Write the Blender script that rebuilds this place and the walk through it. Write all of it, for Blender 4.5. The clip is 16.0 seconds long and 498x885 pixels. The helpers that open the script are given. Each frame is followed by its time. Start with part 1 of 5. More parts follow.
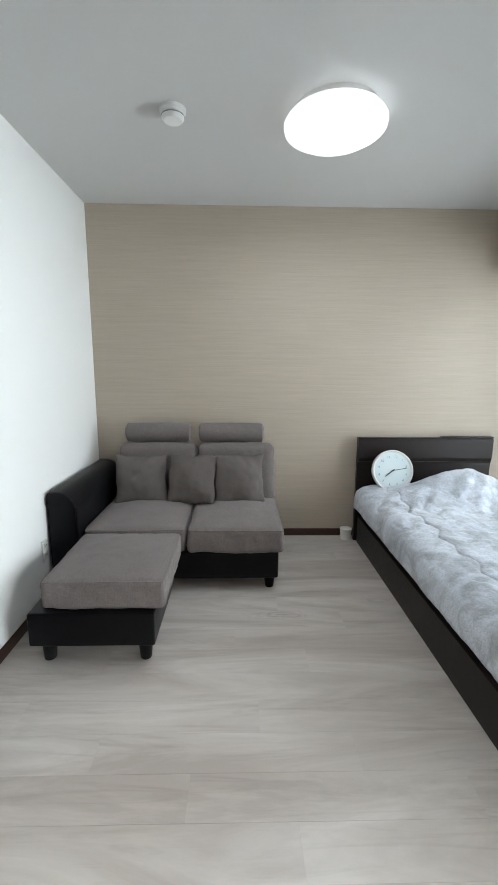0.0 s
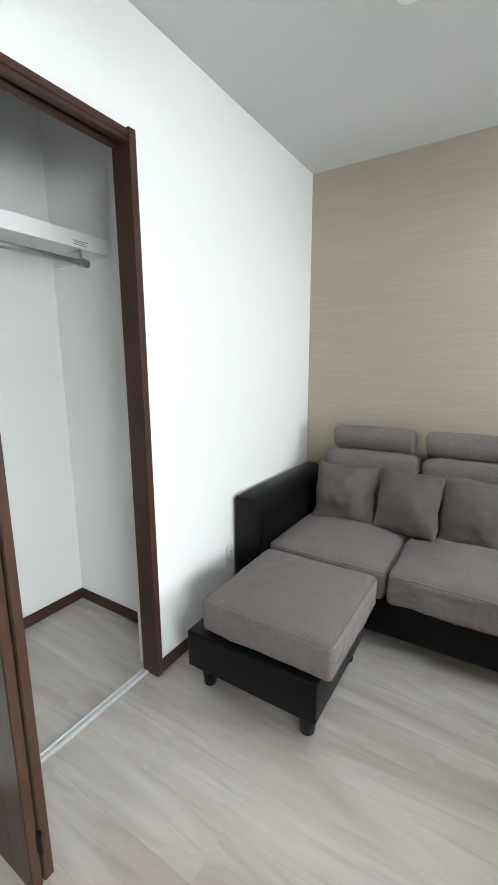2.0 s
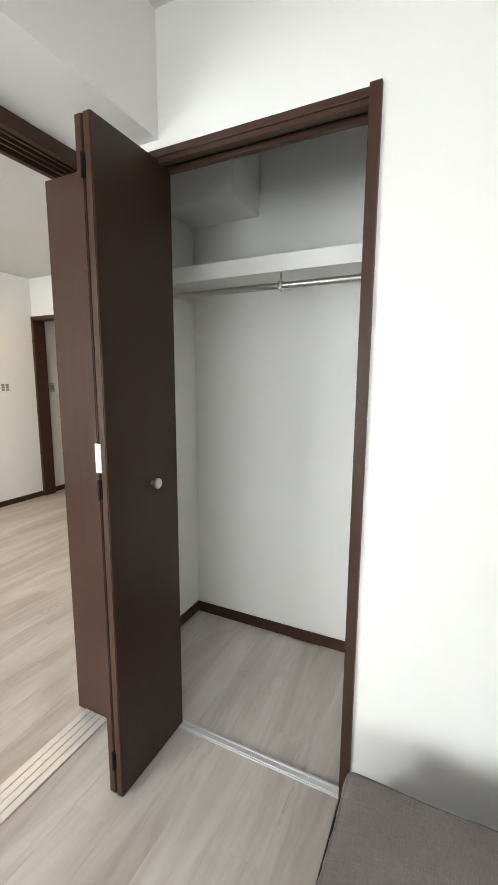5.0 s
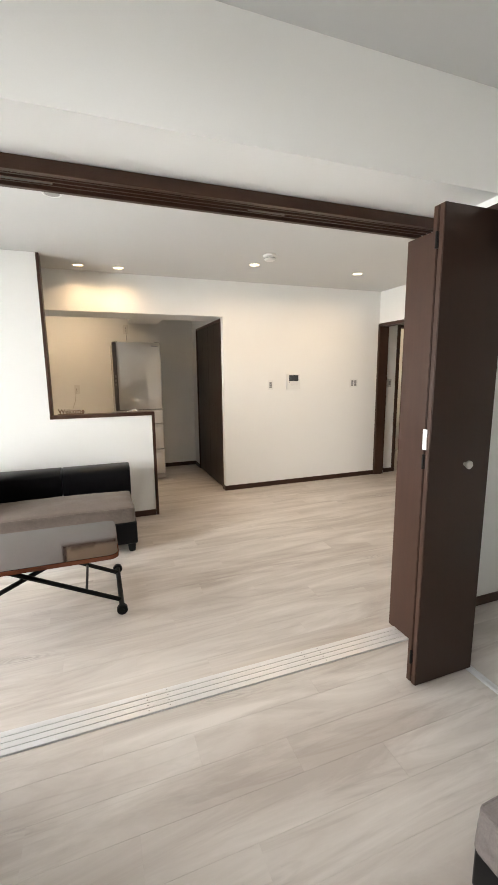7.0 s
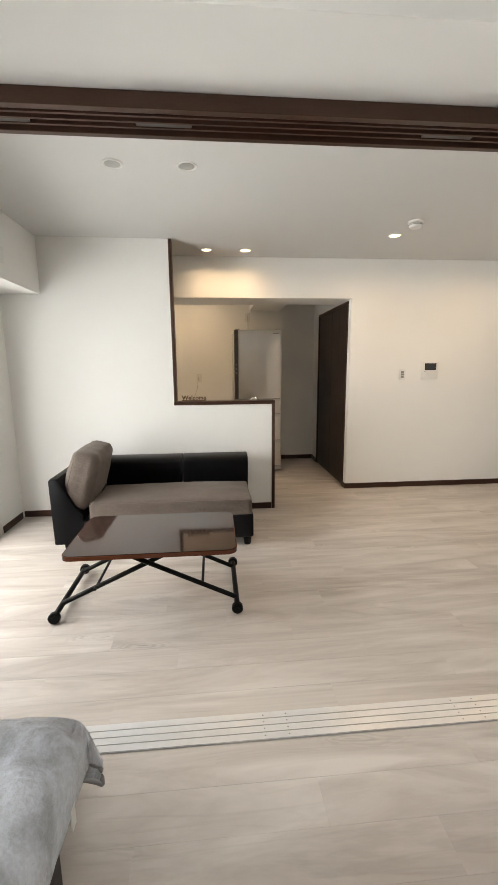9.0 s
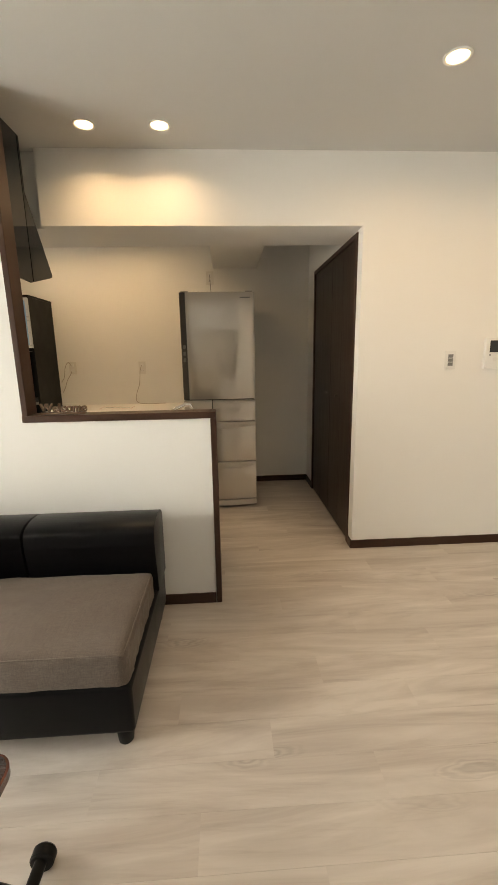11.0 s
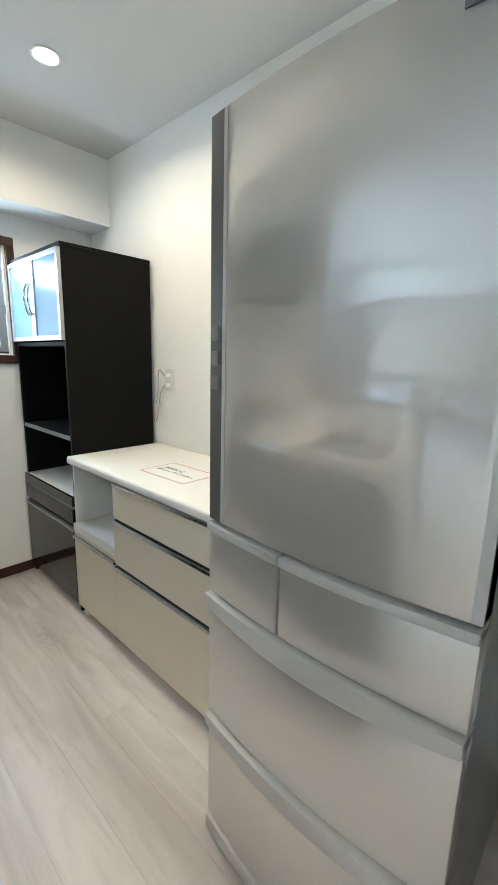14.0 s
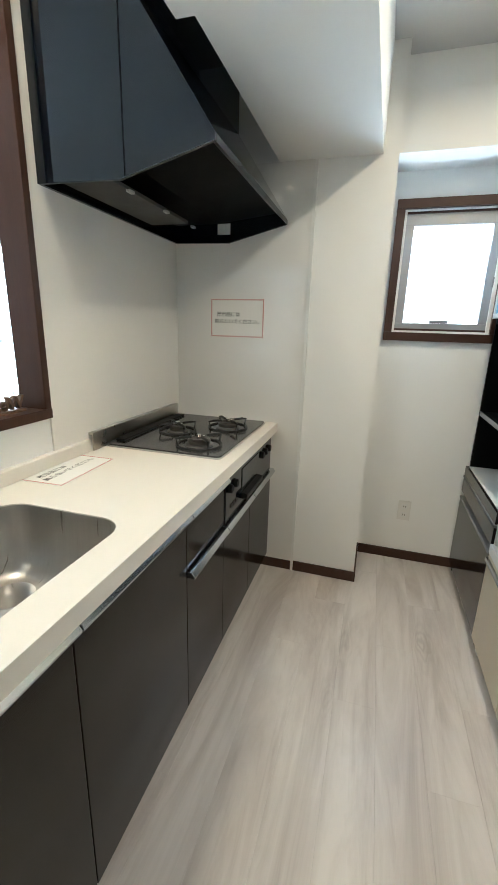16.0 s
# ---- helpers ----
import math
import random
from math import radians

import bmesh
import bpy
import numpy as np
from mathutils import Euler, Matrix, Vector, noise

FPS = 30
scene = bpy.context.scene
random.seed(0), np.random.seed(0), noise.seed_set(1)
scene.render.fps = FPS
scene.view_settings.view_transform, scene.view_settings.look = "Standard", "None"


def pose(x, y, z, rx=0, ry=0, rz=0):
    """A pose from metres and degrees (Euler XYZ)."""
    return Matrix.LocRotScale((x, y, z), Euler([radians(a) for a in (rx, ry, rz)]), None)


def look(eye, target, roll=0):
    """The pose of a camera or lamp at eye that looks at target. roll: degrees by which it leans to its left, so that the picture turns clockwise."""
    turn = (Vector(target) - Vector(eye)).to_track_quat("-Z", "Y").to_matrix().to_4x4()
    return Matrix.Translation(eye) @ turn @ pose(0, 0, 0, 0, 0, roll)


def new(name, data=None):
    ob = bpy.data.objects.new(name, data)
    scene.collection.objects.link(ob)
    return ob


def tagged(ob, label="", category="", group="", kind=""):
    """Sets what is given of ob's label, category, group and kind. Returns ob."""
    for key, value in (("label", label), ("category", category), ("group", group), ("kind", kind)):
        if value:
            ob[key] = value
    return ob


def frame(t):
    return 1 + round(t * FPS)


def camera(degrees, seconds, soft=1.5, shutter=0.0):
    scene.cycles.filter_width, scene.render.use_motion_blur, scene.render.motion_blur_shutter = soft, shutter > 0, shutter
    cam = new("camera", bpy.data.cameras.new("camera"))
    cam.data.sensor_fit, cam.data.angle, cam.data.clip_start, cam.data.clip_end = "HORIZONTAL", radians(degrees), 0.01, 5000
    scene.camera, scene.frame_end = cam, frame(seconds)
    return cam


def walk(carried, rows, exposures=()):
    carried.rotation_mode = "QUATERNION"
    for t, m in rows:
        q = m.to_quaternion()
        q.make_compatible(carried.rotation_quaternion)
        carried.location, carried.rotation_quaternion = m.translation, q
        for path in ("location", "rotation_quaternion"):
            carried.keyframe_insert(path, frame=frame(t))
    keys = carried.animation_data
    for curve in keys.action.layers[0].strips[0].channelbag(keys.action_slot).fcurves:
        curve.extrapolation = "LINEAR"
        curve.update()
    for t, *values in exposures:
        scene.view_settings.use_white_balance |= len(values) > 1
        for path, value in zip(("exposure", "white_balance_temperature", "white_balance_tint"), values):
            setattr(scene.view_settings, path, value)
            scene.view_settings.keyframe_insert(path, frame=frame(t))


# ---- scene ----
cam = camera(62.5, 16.0)
PATH = [
    (0, (-0.02, -0.001, 1.313), (0.026, 1.967, 0.96), 0.4),
    (0.5, (-0.077, -0.03, 1.317), (-0.229, 1.931, 0.958), 0.4),
    (1, (-0.014, 0.082, 1.294), (-0.412, 2.005, 0.913), 0.3),
    (1.5, (0.035, 0.248, 1.286), (-0.657, 2.081, 0.885), 0.1),
    (2, (0.047, 0.537, 1.3), (-1.0, 2.198, 0.919), -0.3),
    (2.5, (0.111, 0.805, 1.303), (-1.288, 2.189, 0.944), -0.5),
    (3, (0.134, 1.023, 1.297), (-1.554, 2.05, 0.988), -0.2),
    (5.3, (0.019, 1.958, 1.367), (-1.628, 0.87, 1.044), 0.0),
    (5.5, (0.057, 2.037, 1.372), (-1.497, 0.823, 1.035), -0.2),
    (6, (0.214, 2.146, 1.382), (-1.105, 0.684, 1.029), -0.5),
    (6.5, (0.345, 2.239, 1.395), (-0.668, 0.549, 1.05), -0.7),
    (7, (0.431, 2.249, 1.41), (-0.254, 0.4, 1.076), -0.6),
    (7.5, (0.531, 2.235, 1.401), (0.134, 0.302, 1.08), -0.4),
    (8, (0.598, 2.228, 1.397), (0.411, 0.262, 1.085), -0.5),
    (8.2, (0.579, 2.222, 1.393), (0.437, 0.252, 1.078), -0.4),
    (10.3, (0.141, 0.911, 1.287), (-0.082, -1.03, 0.857), -0.6),
    (10.5, (0.053, 0.707, 1.304), (-0.162, -1.237, 0.885), -0.5),
    (11, (-0.149, 0.186, 1.32), (-0.255, -1.766, 0.899), -1.0),
    (11.5, (-0.336, -0.365, 1.325), (-0.334, -2.326, 0.935), -0.9),
    (12, (-0.483, -0.866, 1.336), (-0.278, -2.819, 0.957), -1.0),
    (12.5, (-0.562, -1.377, 1.329), (-0.157, -3.302, 0.965), -0.5),
    (13, (-0.627, -1.835, 1.357), (0.054, -3.68, 0.996), 0.2),
    (13.5, (-0.574, -2.259, 1.346), (0.404, -3.962, 0.967), 0.8),
    (14, (-0.502, -2.636, 1.329), (0.828, -4.077, 0.937), 1.4),
    (14.5, (-0.384, -2.871, 1.336), (1.264, -3.924, 0.915), 2.2),
    (15, (-0.273, -2.995, 1.328), (1.615, -3.457, 0.855), 2.6),
    (15.5, (-0.25, -3.031, 1.348), (1.676, -2.898, 0.827), 2.8),
    (16, (-0.272, -2.944, 1.324), (1.575, -2.396, 0.786), 1.7),
]
walk(cam, [(t, look(eye, target, roll)) for t, eye, target, roll in PATH],
     [(0, -0.92, 6500, 10), (1.0, -0.84, 6650, 10), (1.5, -0.68, 6650, 10), (2.5, -0.82, 6650, 10), (3, -0.86, 6650, 10), (5.5, -0.75, 7250, 14), (6.6, -0.72, 7350, 15), (8, -1.05, 7200, 16), (10.5, -1.08, 8500, 15), (11.5, -1.04, 8800, 12), (12, -0.80, 6700, 6), (12.6, -0.18, 6000, 5), (13.5, 0.18, 5450, 2), (14, 0.08, 5250, 2), (14.5, -0.04, 5450, 2), (15, -0.04, 5600, 2), (16, 0.06, 5350, 2)])

# ---- world and light ----
world = bpy.data.worlds.new("world")
scene.world = world
world.use_nodes = True
wn = world.node_tree
sky = wn.nodes.new("ShaderNodeTexSky")
sky.sky_type, sky.sun_disc = "NISHITA", False
sky.sun_elevation, sky.sun_rotation = radians(48), radians(90)
wn.links.new(sky.outputs[0], wn.nodes["Background"].inputs[0])
wn.nodes["Background"].inputs[1].default_value = 0.10


def lamp(name, kind, m, energy, colour, **more):
    data = bpy.data.lights.new(name, kind)
    data.energy, data.color = energy, colour
    for k, v in more.items():
        if k == "size":
            data.size = v
        elif k == "size_y":
            data.shape = "RECTANGLE"
            data.size_y = v
        elif k == "radius":
            data.shadow_soft_size = v
        elif k == "spread":
            data.spread = v
        elif k == "angle":
            data.angle = v
        elif k == "disk":
            data.shape = "DISK"
            data.size = v
    ob = new(name, data)
    ob.matrix_world = m
    return ob


DAY = (0.86, 0.95, 1.0)
WARM = (1.0, 0.76, 0.49)
lamp("sun", "SUN", look((8, 1, 9), (0, 0, 0)), 0.6, (1, 0.96, 0.9), angle=radians(25))
lamp("daylight_bedroom", "AREA", look((3.1, 2.0, 1.32), (-0.4, 1.9, 0.85)), 130, DAY, size=2.4, size_y=1.7)
lamp("daylight_living", "AREA", look((3.1, -0.5, 1.32), (-0.4, -0.55, 0.85)), 335, DAY, size=2.4, size_y=1.7)
lamp("daylight_kitchen", "AREA", look((2.20, -3.24, 1.62), (0, -3.3, 1.0)), 11, DAY, size=0.40, size_y=0.5)
CEIL = 2.435
SPOTS = [(0.506, -2.147), (0.140, -2.147), (-1.083, -1.63), (-2.254, -1.64), (1.300, -3.41), (0.597, -3.414)]
DARK_SPOTS = [(0.986, -0.53), (0.587, -0.53)]
for sx, sy in SPOTS:
    lamp("downlight_glow", "AREA", pose(sx, sy, CEIL - 0.012), 8.0 if sy < -3 else (4.0 if sx > 0 else 10.5), WARM, disk=0.075, spread=radians(158 if sy < -3 else (138 if sx > 0 else 165)))
lamp("ceiling_lamp_glow", "AREA", pose(0.40, 2.03, 2.315), 20, (0.84, 0.93, 1.0), disk=0.42)
lamp("washroom_glow", "AREA", pose(-3.9, -3.2, 2.40), 10, (1.0, 0.85, 0.65), size=0.3)

# ---- materials ----


def node(nt, kind, **sets):
    n = nt.nodes.new(kind)
    for k, v in sets.items():
        n.inputs[k.replace("_", " ")].default_value = v
    return n


def mat(name, base, rough=0.5, metal=0.0, vary=0.06, scale=6.0, grain=120.0, bump=0.05, stretch=(1, 1, 1), depth=0.002, spec=0.5):
    """A surface with broad variation, fine grain and relief, at real-world size."""
    m = bpy.data.materials.new(name)
    m.use_nodes = True
    nt = m.node_tree
    b = nt.nodes["Principled BSDF"]
    tc = nt.nodes.new("ShaderNodeTexCoord")
    mp = nt.nodes.new("ShaderNodeMapping")
    mp.inputs["Scale"].default_value = stretch
    nt.links.new(tc.outputs["Object"], mp.inputs["Vector"])
    broad = node(nt, "ShaderNodeTexNoise", Scale=scale, Detail=4.0, Roughness=0.6)
    fine = node(nt, "ShaderNodeTexNoise", Scale=grain, Detail=3.0, Roughness=0.7)
    for n in (broad, fine):
        nt.links.new(mp.outputs[0], n.inputs["Vector"])
    mixn = node(nt, "ShaderNodeMath")
    mixn.operation = "ADD"
    nt.links.new(broad.outputs["Fac"], mixn.inputs[0])
    nt.links.new(fine.outputs["Fac"], mixn.inputs[1])
    ramp = nt.nodes.new("ShaderNodeMapRange")
    ramp.inputs["From Min"].default_value, ramp.inputs["From Max"].default_value = 0.7, 1.3
    ramp.inputs["To Min"].default_value, ramp.inputs["To Max"].default_value = 1 - vary, 1 + vary
    nt.links.new(mixn.outputs[0], ramp.inputs["Value"])
    col = nt.nodes.new("ShaderNodeVectorMath")
    col.operation = "SCALE"
    col.inputs[0].default_value = base
    nt.links.new(ramp.outputs[0], col.inputs["Scale"])
    nt.links.new(col.outputs[0], b.inputs["Base Color"])
    rr = nt.nodes.new("ShaderNodeMapRange")
    rr.inputs["From Min"].default_value, rr.inputs["From Max"].default_value = 0.3, 0.7
    rr.inputs["To Min"].default_value, rr.inputs["To Max"].default_value = max(0.02, rough * 0.88), min(1, rough * 1.12)
    nt.links.new(broad.outputs["Fac"], rr.inputs["Value"])
    nt.links.new(rr.outputs[0], b.inputs["Roughness"])
    b.inputs["Metallic"].default_value = metal
    b.inputs["Specular IOR Level"].default_value = spec
    if bump:
        bp = node(nt, "ShaderNodeBump", Strength=bump, Distance=depth)
        nt.links.new(fine.outputs["Fac"], bp.inputs["Height"])
        nt.links.new(bp.outputs[0], b.inputs["Normal"])
    return m


def glow(name, colour, strength):
    m = bpy.data.materials.new(name)
    m.use_nodes = True
    b = m.node_tree.nodes["Principled BSDF"]
    b.inputs["Base Color"].default_value = (0.9, 0.9, 0.9, 1)
    b.inputs["Emission Color"].default_value = (*colour, 1)
    b.inputs["Emission Strength"].default_value = strength
    return m


def wood_floor():
    """Pale grey-washed oak boards with long cloudy streaks, a few darker knots and fine pores."""
    m = bpy.data.materials.new("pale_oak_floor")
    m.use_nodes = True
    nt = m.node_tree
    b = nt.nodes["Principled BSDF"]
    info = nt.nodes.new("ShaderNodeObjectInfo")
    geo = nt.nodes.new("ShaderNodeNewGeometry")
    pick = node(nt, "ShaderNodeVectorMath")
    pick.operation = "MULTIPLY_ADD"
    pick.inputs[1].default_value = (0.45, 0.05, 0)
    nt.links.new(info.outputs["Random"], pick.inputs[0])
    nt.links.new(geo.outputs["Position"], pick.inputs[2])

    def streak(sx, sy, detail, distort):
        mp = nt.nodes.new("ShaderNodeMapping")
        mp.inputs["Scale"].default_value = (sx, sy, 1)
        nt.links.new(pick.outputs[0], mp.inputs["Vector"])
        n = node(nt, "ShaderNodeTexNoise", Scale=1.0, Detail=detail, Roughness=0.6, Distortion=distort)
        nt.links.new(mp.outputs[0], n.inputs["Vector"])
        return n
    cloud, vein, pore = streak(0.8, 5.0, 6.0, 1.3), streak(1.1, 13.0, 6.0, 2.0), streak(14.0, 260.0, 3.0, 0.0)
    r1 = nt.nodes.new("ShaderNodeValToRGB")
    r1.color_ramp.elements[0].position, r1.color_ramp.elements[1].position = 0.34, 0.64
    r1.color_ramp.elements[0].color, r1.color_ramp.elements[1].color = (0.415, 0.366, 0.330, 1), (0.615, 0.570, 0.530, 1)
    nt.links.new(cloud.outputs["Fac"], r1.inputs["Fac"])
    r2 = nt.nodes.new("ShaderNodeValToRGB")
    r2.color_ramp.elements[0].position, r2.color_ramp.elements[1].position = 0.26, 0.46
    r2.color_ramp.elements[0].color, r2.color_ramp.elements[1].color = (0.70, 0.67, 0.65, 1), (1, 1, 1, 1)
    nt.links.new(vein.outputs["Fac"], r2.inputs["Fac"])
    mul = nt.nodes.new("ShaderNodeMix")
    mul.data_type, mul.blend_type = "RGBA", "MULTIPLY"
    mul.inputs["Factor"].default_value = 0.5
    nt.links.new(r1.outputs[0], mul.inputs[6])
    nt.links.new(r2.outputs[0], mul.inputs[7])
    # sparse knots: stretched rings that fade out from each centre
    kmap = nt.nodes.new("ShaderNodeMapping")
    kmap.inputs["Scale"].default_value = (1.5, 6.5, 0)
    nt.links.new(pick.outputs[0], kmap.inputs["Vector"])
    bend = node(nt, "ShaderNodeTexNoise", Scale=2.6, Detail=3.0)
    nt.links.new(kmap.outputs[0], bend.inputs["Vector"])
    shift = node(nt, "ShaderNodeVectorMath")
    shift.operation = "MULTIPLY_ADD"
    shift.inputs[1].default_value = (0.5, 0.5, 0)
    nt.links.new(bend.outputs["Color"], shift.inputs[0])
    nt.links.new(kmap.outputs[0], shift.inputs[2])
    cell = node(nt, "ShaderNodeTexVoronoi", Scale=1.15)
    nt.links.new(shift.outputs[0], cell.inputs["Vector"])
    rings = node(nt, "ShaderNodeMath")
    rings.operation = "SINE"
    turns = node(nt, "ShaderNodeMath")
    turns.operation = "MULTIPLY"
    turns.inputs[1].default_value = 75.0
    nt.links.new(cell.outputs["Distance"], turns.inputs[0])
    nt.links.new(turns.outputs[0], rings.inputs[0])
    fade = nt.nodes.new("ShaderNodeMapRange")
    fade.inputs["From Min"].default_value, fade.inputs["From Max"].default_value = 0.04, 0.34
    fade.inputs["To Min"].default_value, fade.inputs["To Max"].default_value = 0.26, 0.0
    nt.links.new(cell.outputs["Distance"], fade.inputs["Value"])
    lift = nt.nodes.new("ShaderNodeMapRange")
    lift.inputs["From Min"].default_value = -1.0
    nt.links.new(rings.outputs[0], lift.inputs["Value"])
    knot = node(nt, "ShaderNodeMath")
    knot.operation = "MULTIPLY"
    nt.links.new(lift.outputs[0], knot.inputs[0])
    nt.links.new(fade.outputs[0], knot.inputs[1])
    # only some boards carry a knot
    sep = nt.nodes.new("ShaderNodeSeparateColor")
    nt.links.new(cell.outputs["Color"], sep.inputs[0])
    rare = nt.nodes.new("ShaderNodeMapRange")
    rare.inputs["From Min"].default_value, rare.inputs["From Max"].default_value = 0.45, 0.85
    nt.links.new(sep.outputs[0], rare.inputs["Value"])
    some = node(nt, "ShaderNodeMath")
    some.operation = "MULTIPLY"
    nt.links.new(knot.outputs[0], some.inputs[0])
    nt.links.new(rare.outputs[0], some.inputs[1])
    keep = node(nt, "ShaderNodeMath")
    keep.operation = "SUBTRACT"
    nt.links.new(some.outputs[0], keep.inputs[1])
    tone = nt.nodes.new("ShaderNodeMapRange")
    tone.inputs["To Min"].default_value, tone.inputs["To Max"].default_value = 0.99, 1.01
    nt.links.new(info.outputs["Random"], tone.inputs["Value"])
    sc = nt.nodes.new("ShaderNodeVectorMath")
    sc.operation = "SCALE"
    nt.links.new(mul.outputs[2], sc.inputs[0])
    nt.links.new(tone.outputs[0], keep.inputs[0])
    nt.links.new(keep.outputs[0], sc.inputs["Scale"])
    nt.links.new(sc.outputs[0], b.inputs["Base Color"])
    rr = nt.nodes.new("ShaderNodeMapRange")
    rr.inputs["To Min"].default_value, rr.inputs["To Max"].default_value = 0.30, 0.46
    nt.links.new(vein.outputs["Fac"], rr.inputs["Value"])
    nt.links.new(rr.outputs[0], b.inputs["Roughness"])
    bp = node(nt, "ShaderNodeBump", Strength=0.12, Distance=0.0006)
    nt.links.new(pore.outputs["Fac"], bp.inputs["Height"])
    nt.links.new(bp.outputs[0], b.inputs["Normal"])
    return m


def streaked_paper():
    """Beige wallpaper with a woven look of long, thin horizontal threads, some of them lighter."""
    m = bpy.data.materials.new("beige_wallpaper")
    m.use_nodes = True
    nt = m.node_tree
    b = nt.nodes["Principled BSDF"]
    tc = nt.nodes.new("ShaderNodeTexCoord")

    def threads(sx, sz, detail):
        mp = nt.nodes.new("ShaderNodeMapping")
        mp.inputs["Scale"].default_value = (sx, 1, sz)
        nt.links.new(tc.outputs["Object"], mp.inputs["Vector"])
        n = node(nt, "ShaderNodeTexNoise", Scale=1.0, Detail=detail, Roughness=0.65)
        nt.links.new(mp.outputs[0], n.inputs["Vector"])
        return n
    wide, thin = threads(1.6, 55, 3.0), threads(4.0, 330, 3.0)
    r = nt.nodes.new("ShaderNodeValToRGB")
    r.color_ramp.elements[0].position, r.color_ramp.elements[1].position = 0.35, 0.75
    r.color_ramp.elements[0].color, r.color_ramp.elements[1].color = (0.425, 0.362, 0.288, 1), (0.510, 0.440, 0.358, 1)
    add = node(nt, "ShaderNodeMath")
    add.operation = "MULTIPLY_ADD"
    add.inputs[1].default_value = 0.55
    nt.links.new(thin.outputs["Fac"], add.inputs[0])
    half = node(nt, "ShaderNodeMath")
    half.operation = "MULTIPLY"
    half.inputs[1].default_value = 0.45
    nt.links.new(wide.outputs["Fac"], half.inputs[0])
    nt.links.new(half.outputs[0], add.inputs[2])
    nt.links.new(add.outputs[0], r.inputs["Fac"])
    nt.links.new(r.outputs[0], b.inputs["Base Color"])
    b.inputs["Roughness"].default_value = 0.55
    bp = node(nt, "ShaderNodeBump", Strength=0.25, Distance=0.0006)
    nt.links.new(thin.outputs["Fac"], bp.inputs["Height"])
    nt.links.new(bp.outputs[0], b.inputs["Normal"])
    return m


def clear_glass(name, tint=(1, 1, 1), rough=0.0):
    m = bpy.data.materials.new(name)
    m.use_nodes = True
    b = m.node_tree.nodes["Principled BSDF"]
    b.inputs["Base Color"].default_value = (*tint, 1)
    b.inputs["Transmission Weight"].default_value = 1.0
    b.inputs["Roughness"].default_value = rough
    b.inputs["IOR"].default_value = 1.45
    return m


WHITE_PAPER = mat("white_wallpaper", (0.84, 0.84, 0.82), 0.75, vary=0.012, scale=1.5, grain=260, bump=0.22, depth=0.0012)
# White paper like the walls, darkened for the weaker light overhead.
CEIL_PAPER_SHADED = mat("shaded_white_ceiling_paper", (0.61, 0.61, 0.60), 0.8, vary=0.012, scale=1.2, grain=220, bump=0.22, depth=0.0012)
BEIGE_PAPER = streaked_paper()
FLOOR = wood_floor()
SUBFLOOR = mat("floor_joint", (0.40, 0.37, 0.34), 0.8)
BROWN = mat("dark_walnut_foil", (0.050, 0.024, 0.016), 0.38, spec=0.28, vary=0.14, scale=3, grain=40, stretch=(14, 14, 1), bump=0.04)
BROWN_X = mat("dark_walnut_foil_lengthwise", (0.050, 0.024, 0.016), 0.38, spec=0.28, vary=0.14, scale=3, grain=40, stretch=(1, 14, 14), bump=0.04)
BROWN_Y = mat("dark_walnut_foil_crosswise", (0.050, 0.024, 0.016), 0.38, spec=0.28, vary=0.14, scale=3, grain=40, stretch=(14, 1, 14), bump=0.04)
DOOR_BROWN = mat("dark_walnut_door", (0.034, 0.017, 0.0115), 0.36, spec=0.22, vary=0.08, scale=2.5, grain=30, stretch=(16, 16, 0.8), bump=0.03)
PANTRY_BROWN = mat("dark_wenge_door", (0.026, 0.015, 0.011), 0.35, spec=0.22, vary=0.08, scale=2.5, grain=30, stretch=(16, 16, 0.8), bump=0.03)
BED_BROWN = mat("espresso_veneer", (0.014, 0.010, 0.009), 0.38, spec=0.25, vary=0.12, scale=3, grain=40, stretch=(1, 14, 14), bump=0.03)
DARK_LENS = mat("unlit_lens", (0.30, 0.30, 0.29), 0.3, bump=0)
PLATE_DARK = mat("dark_guide_plate", (0.05, 0.045, 0.042), 0.4, bump=0)
# Near-black of the door track, also of strips that stand for shade.
TRACK_AND_SHADE_DARK = mat("dark_track_and_shade", (0.012, 0.009, 0.008), 0.4)


